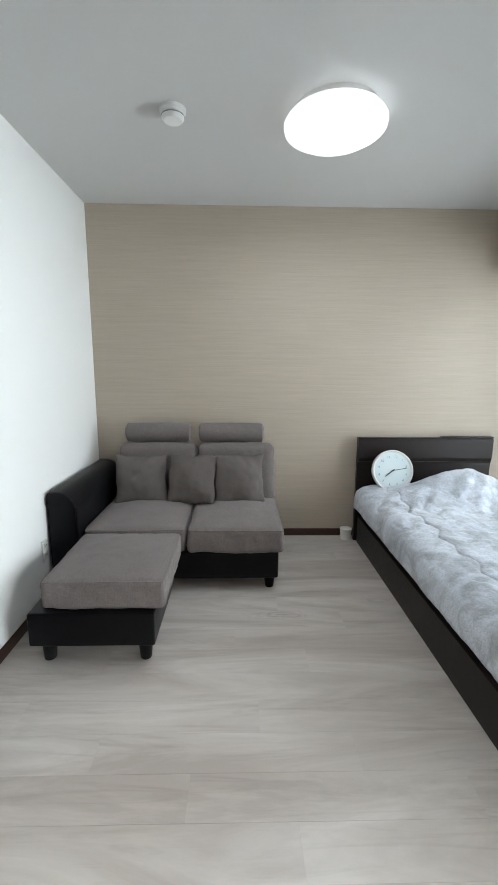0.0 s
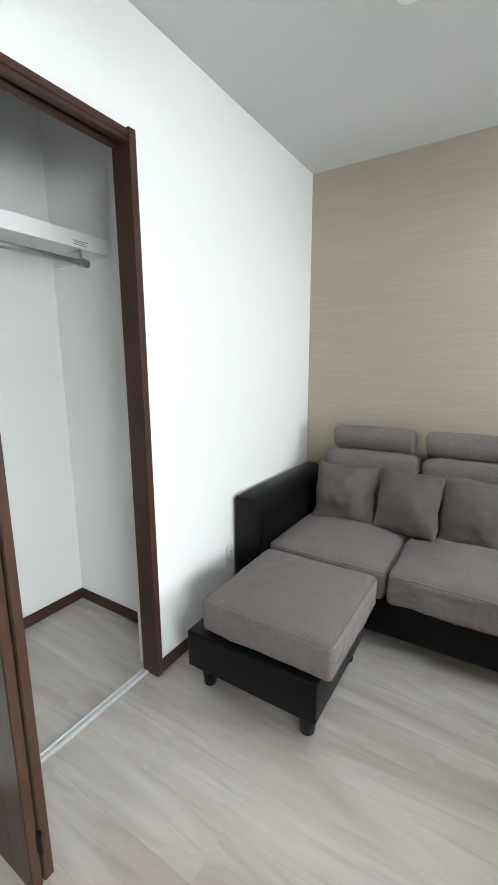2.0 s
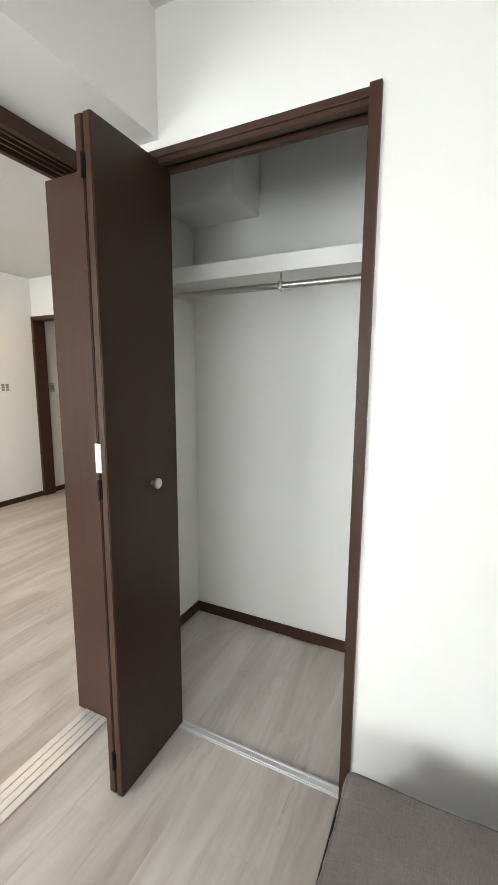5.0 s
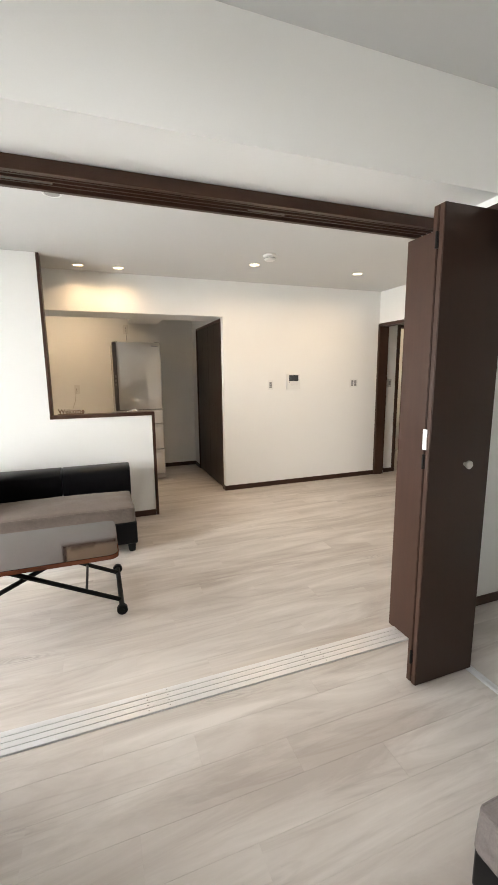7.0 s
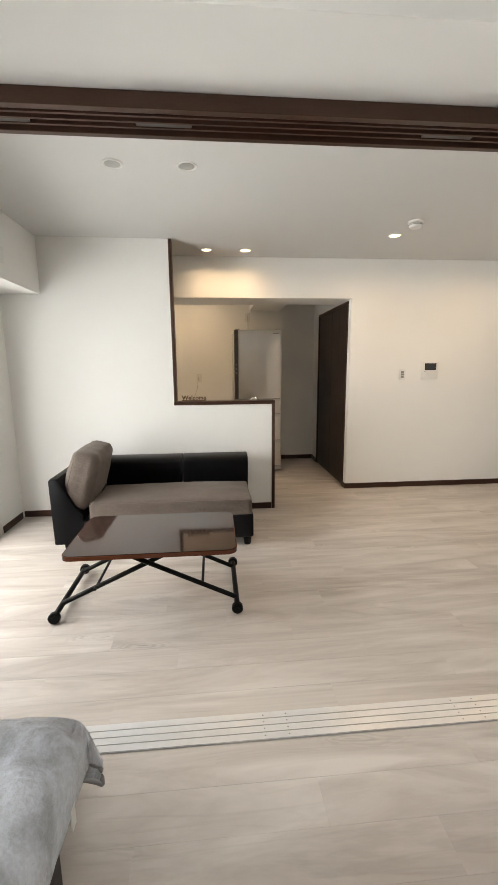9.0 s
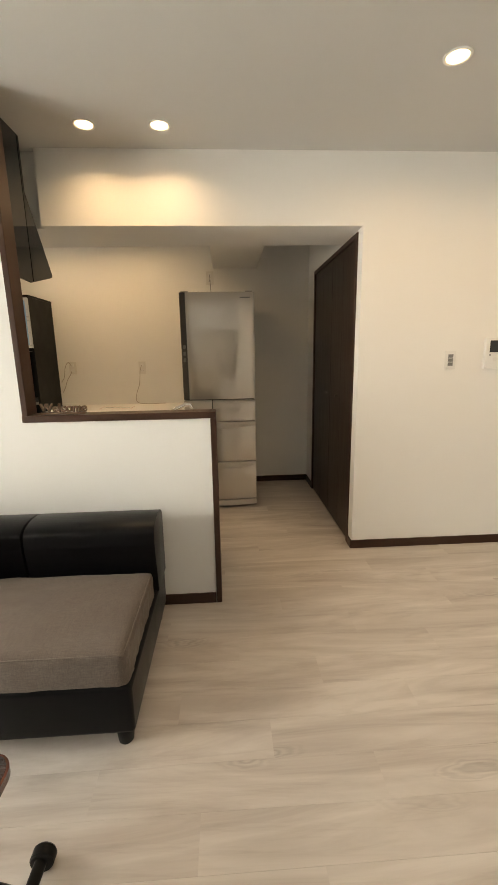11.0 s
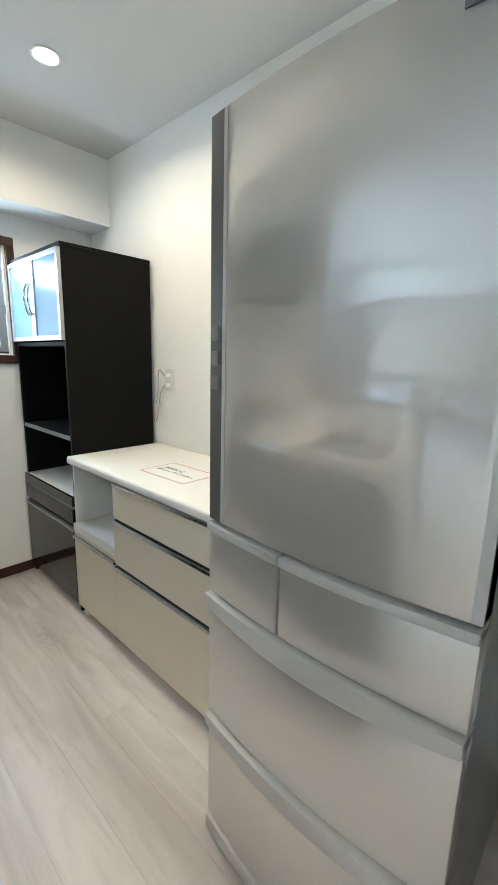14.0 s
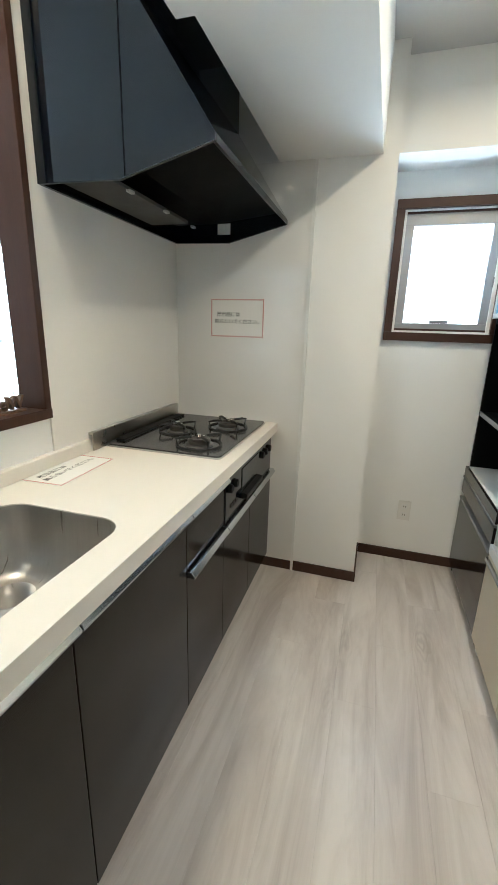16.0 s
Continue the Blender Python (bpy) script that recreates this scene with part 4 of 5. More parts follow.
                z = min(z, 0.422) - foot_drop * 0.95
                y -= 0.018 + 0.014 * wob
                if over > 0:
                    y -= 0.3 * min(over, foot_drop)
                    x += math.copysign(0.20 * min(over, foot_drop), u)
                    z += 0.45 * min(over, foot_drop)
            qx, qy = abs(u) - 0.23, 0.42 - max(s, 0.0)
            inset = math.hypot(max(qx, 0.0), max(qy, 0.0)) + min(max(qx, qy), 0.0) - 0.12
            along = y if qx > qy else x
            gap = abs(inset + 0.016 * math.sin(along * 34) + 0.010 * math.sin(along * 15 + 1))
            z -= 0.009 * math.exp(-(gap / 0.009) ** 2) - 0.004 * math.exp(-((gap - 0.05) / 0.03) ** 2)
            cx, cy = min(max(abs(u) - half + 0.13, 0.0), 0.13), min(max(0.13 - s, 0.0), 0.13)
            z -= 0.4 * max(0.0, math.hypot(cx, cy) - 0.13)
            z += 0.0045 * noise.noise(Vector((x * 34, y * 34, z * 34)))
            row.append(bm.verts.new((x, y, z)))
        rows.append(row)
    for a, b in zip(rows, rows[1:]):
        for i in range(nu):
            bm.faces.new((a[i], a[i + 1], b[i + 1], b[i]))
    bmesh.ops.recalc_face_normals(bm, faces=bm.faces[:])
    rim = [tuple(v.co) for v in rows[0]]
    sides = [[tuple(r[0].co) for r in rows], [tuple(r[-1].co) for r in rows]]
    ob = solid("blanket", bm, FLEECE, "pale grey plush fleece blanket spread over the bed", "blanket", "", "all")
    sol = ob.modifiers.new("thickness", "SOLIDIFY")
    sol.thickness, sol.offset = 0.012, 1.0
    for line in (rim, *sides):
        part("hem", tube(line[::3], 0.007, 6), FLEECE_TRIM, ob, "darker grey bound hem", "all")
    part("care_label", box(0.835, 0.838, 1.10, 1.125, 0.25, 0.31), WHITE_PLASTIC, ob, "white care label")


blanket()

clock = thing("wall_clock", (1.085, 2.86, 0.46), "round white wall clock leaning on the headboard", "clock")
cm = pose(1.095, 2.885, 0.590, 76, 0, 0) @ pose(0, 0, 0, 0, 0, -14)
part("case", moved(lathe([(0.0, -0.02), (0.143, -0.02), (0.150, -0.012), (0.150, 0.010), (0.144, 0.016), (0.134, 0.010), (0.132, 0.004), (0.0, 0.004)], (0, 0, 0), 64), cm), WHITE_PLASTIC, clock, "white plastic case", True)
part("dial", moved(lathe([(0.0, 0.0045), (0.131, 0.0045), (0.131, 0.0055), (0.0, 0.0055)], (0, 0, 0), 64), cm), CLOCK_FACE, clock, "pale blue-white dial")
for n in range(1, 13):
    a = radians(90 - 30 * n)
    part("numeral", lettering(str(n), 0.024, cm @ pose(0.103 * math.cos(a), 0.103 * math.sin(a), 0.0065), 0.0003), GREY_PLASTIC, clock)
for ln, w, hour in ((0.072, 0.006, 7.3), (0.105, 0.004, 2.2)):
    part("hand_pointer", moved(box(-w / 2, w / 2, -0.018, ln, 0.0075, 0.009), cm @ pose(0, 0, 0, 0, 0, -30 * hour)), INK, clock, "black pointer")
part("pin", moved(lathe([(0.0, 0.007), (0.007, 0.007), (0.006, 0.012), (0.0, 0.012)], (0, 0, 0), 16), cm), INK, clock)

pot = thing("plastic_tub", (0.845, 3.045, 0), "small white plastic tub beside the headboard", "tub")
part("body", lathe([(0.0, 0.0), (0.040, 0.0), (0.044, 0.075), (0.0, 0.075)], (0.818, 3.04, 0), 28), WHITE_PLASTIC, pot, smooth=True)
part("lid", lathe([(0.0, 0.075), (0.046, 0.075), (0.046, 0.086), (0.0, 0.088)], (0.818, 3.04, 0), 28), WHITE_PLASTIC, pot, smooth=True)

# ---- closet ----
bif = thing("bifold_door", (-0.99, 0.93, 0.0), "dark walnut folding closet door, folded open", "closet door")
for y0, x0 in ((0.913, -1.145), (0.943, -1.160)):
    leaf = part("leaf", box(x0, -0.828, y0, y0 + 0.026, 0.012, 2.028, 0.0025), DOOR_BROWN, bif)
    part("edge_band", box(-0.828, -0.8255, y0 + 0.003, y0 + 0.023, 0.014, 2.026), BROWN, leaf, "slim brown edge band")
for hz in (0.14, 1.04, 1.90):
    part("hinge", join(box(-0.838, -0.822, 0.934, 0.948, hz - 0.03, hz + 0.03, 0.002), lathe([(0.0, hz - 0.03), (0.005, hz - 0.03), (0.005, hz + 0.03), (0.0, hz + 0.03)], (-0.820, 0.941, 0), 10)), BLACK, bif, "black folding hinge")
part("latch_tag", box(-0.8255, -0.822, 0.930, 0.952, 1.09, 1.175, 0.001), WHITE_PLASTIC, bif, "white door catch")
part("knob", lathe([(0.0, 0.0), (0.008, 0.0), (0.007, 0.012), (0.017, 0.018), (0.018, 0.026), (0.014, 0.030), (0.0, 0.031)], (-1.02, 0.969, 1.020), 24, "Y"), STEEL, bif, "round satin metal knob", True)
shelf = thing("closet_shelf", (-1.7, 1.2, 1.81), "white closet shelf with a deep front edge", "shelf")
part("board", box(-1.89, -1.505, 0.56, 1.83, 1.803, 1.822), SHELF_WHITE, shelf)
part("front_edge", box(-1.505, -1.485, 0.56, 1.83, 1.761, 1.824, 0.002), SHELF_WHITE, shelf)
for k, (dy, w) in enumerate(((0.0, 0.072), (0.006, 0.050), (0.002, 0.064))):
    part("print_bar", box(-1.485, -1.4845, 1.655 + dy, 1.655 + dy + w, 1.7855 - 0.007 * k, 1.7885 - 0.007 * k), GREY_PLASTIC, shelf, "small line of grey print")
part("wall_batten", box(-1.86, -1.50, 1.815, 1.83, 1.755, 1.803, 0.002), SHELF_WHITE, shelf)
part("wall_batten", box(-1.86, -1.50, 0.56, 0.575, 1.755, 1.803, 0.002), SHELF_WHITE, shelf)
rod = thing("clothes_rod", (-1.556, 1.2, 1.73), "steel clothes rod under the closet shelf", "clothes rod")
part("bar", tube([(-1.556, 0.62, 1.725), (-1.556, 1.76, 1.725)], 0.0125, 14), STEEL, rod, "", True)
for ry in (0.66, 1.20, 1.74):
    part("hanger_bracket", join(tube([(-1.556, ry, 1.735), (-1.556, ry, 1.804)], 0.005, 8), box(-1.572, -1.540, ry - 0.008, ry + 0.008, 1.708, 1.742, 0.003)), STEEL, rod, "small steel bracket", True)
part("end_cap", lathe([(0.0, -0.008), (0.017, -0.008), (0.017, 0.008), (0.0, 0.008)], (-1.556, 1.765, 1.725), 16, "Y"), GREY_PLASTIC, rod)

# ---- living room ----
ch = thing("chaise_sofa", (0.92, -1.38, 0), "black leatherette chaise sofa with a brown-taupe seat", "sofa")
part("base", box(0.190, 1.50, -1.76, -0.985, 0.072, 0.255, 0.016, 3), LEATHER, ch, "black leatherette base", True)
for x0, x1 in ((0.185, 0.752), (0.760, 1.405)):
    prof = [(-1.765, 0.25)] + [(-1.643 - 0.122 * math.cos(radians(a)), 0.543 + 0.057 * math.sin(radians(a)) ** 0.8) for a in range(0, 181, 9)]
    prof += [(-1.519, 0.50), (-1.523, 0.46), (-1.531, 0.41), (-1.543, 0.35), (-1.556, 0.25)]
    part("back_section", prism(prof, x0, x1, "X", 0.006), LEATHER, ch, "padded black leatherette back", True)
panel = prism([(1.440, 0.073), (1.660, 0.073), (1.668, 0.555), (1.655, 0.575), (1.605, 0.575), (1.495, 0.36), (1.440, 0.30)], -1.762, -0.982, "Y", 0.012)
part("end_panel", panel, LEATHER, ch, "slanted black leatherette end", True)
padded("seat_cushion", ch, TAUPE2, "long brown-taupe seat cushion", (0.80, -1.255, 0.307), (1.20, 0.53, 0.135), 0.026, 0.042, 0.005, 21.0, 36, pleat=0.008)
padded("back_cushion", ch, TAUPE2, "taupe end cushion", (1.462, -1.26, 0.540), (0.45, 0.50, 0.185), 0.055, 0.040, 0.008, 23.0, 26, (0, 72, 0), pleat=0.006)
for fx, fy in ((0.235, -1.035), (1.575, -1.035), (0.235, -1.70), (1.575, -1.70)):
    foot(fx, fy, 0.075, ch)

tb = thing("lift_table", (0.86, -0.38, 0), "low glossy mahogany lift table with black scissor legs", "table")


def rounded_top(x0, x1, y0, y1, z0, z1, r):
    pts = []
    for cx, cy, a0 in ((x1 - r, y1 - r, 0), (x0 + r, y1 - r, 90), (x0 + r, y0 + r, 180), (x1 - r, y0 + r, 270)):
        for k in range(7):
            a = radians(a0 + 15 * k)
            pts.append((cx + r * math.cos(a), cy + r * math.sin(a)))
    return prism(pts, z0, z1, "Z")


part("tabletop", rounded_top(0.372, 1.268, -0.636, -0.054, 0.394, 0.4115, 0.05), TABLE_TOP, tb, "dark glossy mahogany top", True)
part("edge_band", rounded_top(0.366, 1.274, -0.642, -0.048, 0.387, 0.4080, 0.055), TABLE_EDGE, tb, "red-brown rounded edge", True)
for rx in (0.367, 1.355):
    part("floor_rail", tube([(rx, -0.665, 0.036), (rx, -0.135, 0.036)], 0.0155, 14), BLACK, tb, "", True)
    for wy in (-0.675, -0.125):
        wheel = part("caster", lathe([(0.0, -0.017), (0.027, -0.017), (0.031, -0.012), (0.031, 0.012), (0.027, 0.017), (0.0, 0.017)], (rx, wy, 0.031), 24, "Y"), BLACK, tb, "black rubber caster", True)
        part("cap", lathe([(0.0, -0.021), (0.012, -0.021), (0.012, 0.021), (0.0, 0.021)], (rx, wy, 0.031), 16, "Y"), BLACK, wheel)
for ay in (-0.215, -0.585):
    part("scissor_arm", tube([(0.372, ay, 0.045), (1.03, ay, 0.364), (1.06, ay, 0.373)], 0.0135, 10), BLACK, tb, "", True)
    part("scissor_arm", tube([(1.350, ay - 0.028, 0.045), (0.66, ay - 0.028, 0.364), (0.63, ay - 0.028, 0.373)], 0.0135, 10), BLACK, tb, "", True)
for bx, bz in ((0.56, 0.135), (1.16, 0.132)):
    part("cross_bar", tube([(bx, -0.60, bz), (bx, -0.215, bz)], 0.008, 10), BLACK, tb, "", True)
for uy in (-0.60, -0.23):
    part("under_bar", box(0.50, 1.14, uy, uy + 0.03, 0.369, 0.387), BLACK, tb)

# wall fittings
Y0 = -2.39
ic = thing("intercom", (-1.875, Y0, 1.205), "white wall intercom with a small dark screen", "intercom")
part("body", box(-1.965, -1.786, Y0, Y0 + 0.026, 1.205, 1.392, 0.005), WHITE_PLASTIC, ic, smooth=True)
part("screen", box(-1.940, -1.812, Y0 + 0.026, Y0 + 0.0275, 1.305, 1.378), SCREEN, ic, "dark screen")
part("button", lathe([(0.0, 0.0), (0.013, 0.0), (0.013, 0.003), (0.0, 0.003)], (-1.85, Y0 + 0.026, 1.262), 20, "Y"), SHELF_WHITE, ic)
for k in range(2):
    part("button", box(-1.93 + k * 0.04, -1.905 + k * 0.04, Y0 + 0.026, Y0 + 0.0285, 1.255, 1.268, 0.001), SHELF_WHITE, ic)
part("indicator", box(-1.82, -1.812, Y0 + 0.026, Y0 + 0.028, 1.285, 1.293), GREY_PLASTIC, ic)


def switch_plate(cx, cz, gangs, label):
    w = 0.07 if gangs == 1 else 0.118
    s = thing("light_switch", (cx, Y0, cz - 0.057), label, "light switch", "light switches")
    part("plate", box(cx - w / 2, cx + w / 2, Y0, Y0 + 0.007, cz - 0.057, cz + 0.057, 0.002), WHITE_PLASTIC, s)
    for g in range(gangs):
        gx = cx + (g - (gangs - 1) / 2) * 0.046
        for k in range(3):
            part("rocker", box(gx - 0.016, gx + 0.016, Y0 + 0.007, Y0 + 0.010, cz - 0.036 + k * 0.025, cz - 0.015 + k * 0.025, 0.001), GREY_PLASTIC, s, "grey rocker")


switch_plate(-1.573, 1.262, 1, "white single light switch beside the intercom")
switch_plate(-2.764, 1.266, 2, "white double light switch near the hall doorway")
hs = thing("hall_switch", (-3.36, -2.42, 1.20), "small beige light switch in the hall", "light switch")
part("plate", box(-3.395, -3.335, -2.42, -2.413, 1.20, 1.31, 0.002), END_PANEL, hs)
part("rocker", box(-3.38, -3.35, -2.413, -2.410, 1.225, 1.285, 0.001), GREY_PLASTIC, hs)
vent = thing("wall_vent", (1.92, -1.0, 2.05), "round white air vent on the window beam", "vent")
part("ring", lathe([(0.0, 0.0), (0.056, 0.0), (0.054, -0.010), (0.045, -0.014), (0.0, -0.014)], (1.92, -1.0, 2.108), 32, "X"), WHITE_PLASTIC, vent, smooth=True)
for k in range(3):
    part("louvre", lathe([(0.012 + 0.011 * k, -0.014), (0.018 + 0.011 * k, -0.014), (0.017 + 0.011 * k, -0.018), (0.013 + 0.011 * k, -0.018)], (1.92, -1.0, 2.108), 28, "X"), GREY_PLASTIC, vent, "grey louvre ring")
cp = thing("cover_plate", (1.92, -1.19, 2.06), "white blank cover plate on the window beam", "cover plate")
part("plate", box(1.913, 1.92, -1.235, -1.165, 2.075, 2.19, 0.002), WHITE_PLASTIC, cp)
cr = thing("curtain_rail", (2.19, -0.6, 1.96), "white curtain rail under the window beam", "curtain rail")
part("rail", box(2.175, 2.205, -1.60, 0.42, 1.950, 1.966, 0.002), WHITE_PLASTIC, cr)
part("end_stop", box(2.172, 2.208, -1.615, -1.60, 1.945, 1.970, 0.003), GREY_PLASTIC, cr, "grey end stop")
for k in range(3):
    part("ceiling_bracket", box(2.18, 2.20, -1.5 + k * 0.9, -1.47 + k * 0.9, 1.966, 1.976), WHITE_PLASTIC, cr)
wl = thing("welcome_sign", (0.655, -1.86, 1.046), "brown wooden letters reading Welcome on the counter wall", "sign")
part("letters", lettering("Welcome", 0.056, pose(0.650, -1.875, 1.076, 90, 0, 180), 0.009, 0.0014), SIGN_WOOD, wl)
part("plinth", box(0.545, 0.765, -1.888, -1.862, 1.046, 1.056, 0.002), SIGN_WOOD, wl)

# ---- kitchen: refrigerator ----
FX0, FX1, FY = -0.396, 0.200, -3.262


def bowed(x0, x1, z0, z1, thick=0.05, out=0.0, low=None):
    """A door front with a gentle outward bow across the whole refrigerator."""
    bm = bmesh.new()
    n = 14
    mid, half = (FX0 + FX1) / 2, (FX1 - FX0) / 2
    cols = []
    for i in range(n + 1):
        x = x0 + (x1 - x0) * i / n
        u = (x - mid) / half
        y = FY + 0.024 * (1 - u * u) + out
        zl = z0 if low is None else low(u)
        cols.append([bm.verts.new((x, y, zl)), bm.verts.new((x, y, z1)), bm.verts.new((x, y - thick, z1)), bm.verts.new((x, y - thick, zl))])
    for a, b in zip(cols, cols[1:]):
        for k in range(4):
            bm.faces.new((a[k], a[(k + 1) % 4], b[(k + 1) % 4], b[k]))
    bm.faces.new(cols[0][::-1])
    bm.faces.new(cols[-1])
    bmesh.ops.recalc_face_normals(bm, faces=bm.faces[:])
    edges = [e for e in bm.edges if x1 - x0 > 0.1 and e.calc_face_angle(0) > 0.8]
    bmesh.ops.bevel(bm, geom=edges, offset=0.004, segments=2, profile=0.6, affect="EDGES")
    return bm


fr = thing("refrigerator", (-0.1, -3.6, 0), "tall champagne steel five-door refrigerator", "refrigerator")
part("body", box(FX0 + 0.002, FX1 - 0.002, -3.935, FY - 0.052, 0.03, 1.80, 0.006), FRIDGE_SIDE, fr, "grey painted cabinet", True)
part("gasket", box(FX0 + 0.010, FX1 - 0.010, FY - 0.056, FY - 0.030, 0.06, 1.795), FRIDGE_DARK, fr, "dark door gasket")
door = part("upper_door", bowed(FX0, FX1 - 0.048, 0.956, 1.806), FRIDGE_STEEL, fr, "large brushed champagne door", True)
part("handle_strip", bowed(FX1 - 0.046, FX1, 0.956, 1.806, 0.05, -0.001), FRIDGE_STRIP, door, "dark grey side strip with buttons", True)
part("edge_trim", bowed(FX0, FX0 + 0.016, 0.96, 1.802, 0.05, 0.003), FRIDGE_EDGE, door, "pale edge trim", True)
part("edge_trim", bowed(FX1 - 0.060, FX1 - 0.049, 0.96, 1.802, 0.05, 0.003), FRIDGE_EDGE, door, "pale edge trim", True)
part("badge", box(FX0 + 0.035, FX0 + 0.115, FY + 0.014, FY + 0.0172, 1.757, 1.767), GREY_PLASTIC, door, "small grey badge")
for k in range(3):
    part("button", box(FX1 - 0.034, FX1 - 0.014, FY + 0.001, FY + 0.009, 1.265 + 0.052 * k, 1.295 + 0.052 * k, 0.002), GREY_PLASTIC, door)
SPLIT = -0.035
for a, b, z0, z1 in ((SPLIT + 0.003, FX1, 0.768, 0.945), (FX0, SPLIT - 0.003, 0.768, 0.945), (FX0, FX1, 0.420, 0.758), (FX0, FX1, 0.078, 0.410)):
    d = part("drawer", bowed(a, b, z0, z1), FRIDGE_STEEL, fr, "brushed champagne drawer front", True)
    if b - a > 0.5:
        part("handle_lip", bowed(a, b, z0, z1 + 0.004, 0.05, 0.015, lambda u, t=z1: t - 0.026 - 0.022 * (1 - u * u)), FRIDGE_EDGE, d, "pale curved handle lip", True)
    else:
        part("handle_lip", bowed(a, b, z1 - 0.018, z1 + 0.003, 0.05, 0.008), FRIDGE_EDGE, d, "pale handle lip", True)
part("kick_strip", bowed(FX0 - 0.004, FX1 + 0.004, 0.022, 0.070, 0.06, 0.006), FRIDGE_EDGE, fr, "pale base strip", True)
part("top_hinge", box(FX0 + 0.01, FX0 + 0.07, FY - 0.09, FY - 0.02, 1.80, 1.818, 0.003), FRIDGE_SIDE, fr)
part("top_hinge", box(FX1 - 0.07, FX1 - 0.01, FY - 0.09, FY - 0.02, 1.80, 1.818, 0.003), FRIDGE_SIDE, fr)
for fx in (FX0 + 0.05, FX1 - 0.05):
    for fy in (-3.36, -3.88):
        part("foot", lathe([(0.0, 0.0), (0.02, 0.0), (0.02, 0.03), (0.0, 0.03)], (fx, fy, 0), 14), BLACK, fr)

# ---- kitchen: low cabinet under the white worktop ----
bc = thing("low_cabinet", (0.83, -3.72, 0), "cream lacquer low cabinet with drawers and an open niche", "cabinet")
part("plinth", box(0.235, 1.43, -3.95, -3.51, 0.0, 0.062), BROWN_X, bc, "dark recessed plinth")
part("body", join(box(0.22, 1.047, -3.975, -3.485, 0.062, 0.818), box(1.047, 1.445, -3.975, -3.485, 0.062, 0.47), box(1.430, 1.445, -3.975, -3.478, 0.47, 0.818), box(1.047, 1.430, -3.975, -3.96, 0.47, 0.818)), SHELF_WHITE, bc, "white carcass")
part("niche_floor", box(1.05, 1.445, -3.96, -3.465, 0.472, 0.512, 0.003), COUNTER_WHITE, bc, "white pull-out board")
for z0, z1 in ((0.655, 0.795), (0.440, 0.628), (0.066, 0.412)):
    dr = part("drawer", box(0.222, 1.045, -3.485, -3.466, z0, z1, 0.002), CREAM, bc, "cream drawer front")
    part("handle", prism([(-3.485, z1 + 0.018), (-3.458, z1 + 0.018), (-3.456, z1 + 0.006), (-3.464, z1 - 0.001), (-3.485, z1 - 0.001)], 0.222, 1.045, "X", 0.001), HANDLE_ALU, dr, "long brushed aluminium handle")
# Dark strips drawn as the shade over each handle, hiding the white carcass.
for z1 in (0.628, 0.412):
    part("gap_shade_strip", box(0.222, 1.045, -3.485, -3.474, z1 + 0.0182, z1 + 0.0275), TRACK_AND_SHADE_DARK, bc, "dark strip drawn as shade over the handle")
part("gap_shade_strip", box(0.222, 1.045, -3.485, -3.474, 0.8132, 0.8178), TRACK_AND_SHADE_DARK, bc, "dark strip drawn as shade over the handle")
dr = part("flap", box(1.049, 1.443, -3.485, -3.466, 0.066, 0.432, 0.002), CREAM, bc, "cream lower front")
part("handle", prism([(-3.485, 0.450), (-3.458, 0.450), (-3.456, 0.438), (-3.464, 0.431), (-3.485, 0.431)], 1.049, 1.443, "X", 0.001), HANDLE_ALU, dr, "long brushed aluminium handle")
part("niche_lip", box(1.049, 1.443, -3.485, -3.467, 0.452, 0.505, 0.002), CREAM, bc)
part("caster", lathe([(0.0, -0.01), (0.018, -0.01), (0.018, 0.01), (0.0, 0.01)], (1.41, -3.50, 0.020), 16, "X"), WHITE_PLASTIC, bc)
bt = solid("worktop", box(0.212, 1.452, -3.984, -3.452, 0.8182, 0.855, 0.012, 3), COUNTER_WHITE, "white melamine worktop on the low cabinet", "worktop", "", True)

# ---- kitchen: tall cupboard ----
cb = thing("tall_cupboard", (1.78, -3.72, 0), "tall black kitchen cupboard with frosted glass doors on top", "cupboard")
CX0, CX1, CF, CBK = 1.466, 2.105, -3.492, -3.96
part("side_panel", box(CX0, CX0 + 0.018, CBK, CF, 0.0, 1.815, 0.001), CUPBOARD, cb)
part("side_panel", box(CX1 - 0.018, CX1, CBK, CF, 0.0, 1.815, 0.001), CUPBOARD, cb)
part("back_panel", box(CX0 + 0.018, CX1 - 0.018, CBK, CBK + 0.012, 0.05, 1.80), CUPBOARD, cb)
part("top_panel", box(CX0 - 0.003, CX1 + 0.003, CBK, CF + 0.004, 1.815, 1.832, 0.001), CUPBOARD, cb)
for sz in (1.395, 0.940, 0.475):
    part("shelf", box(CX0 + 0.018, CX1 - 0.018, CBK + 0.012, CF - 0.002, sz - 0.018, sz), CUPBOARD, cb)
part("shelf_edge", box(CX0 + 0.018, CX1 - 0.018, CF - 0.002, CF + 0.001, 0.920, 0.942), GREY_PLASTIC, cb, "grey shelf edge")
mid = (CX0 + CX1) / 2
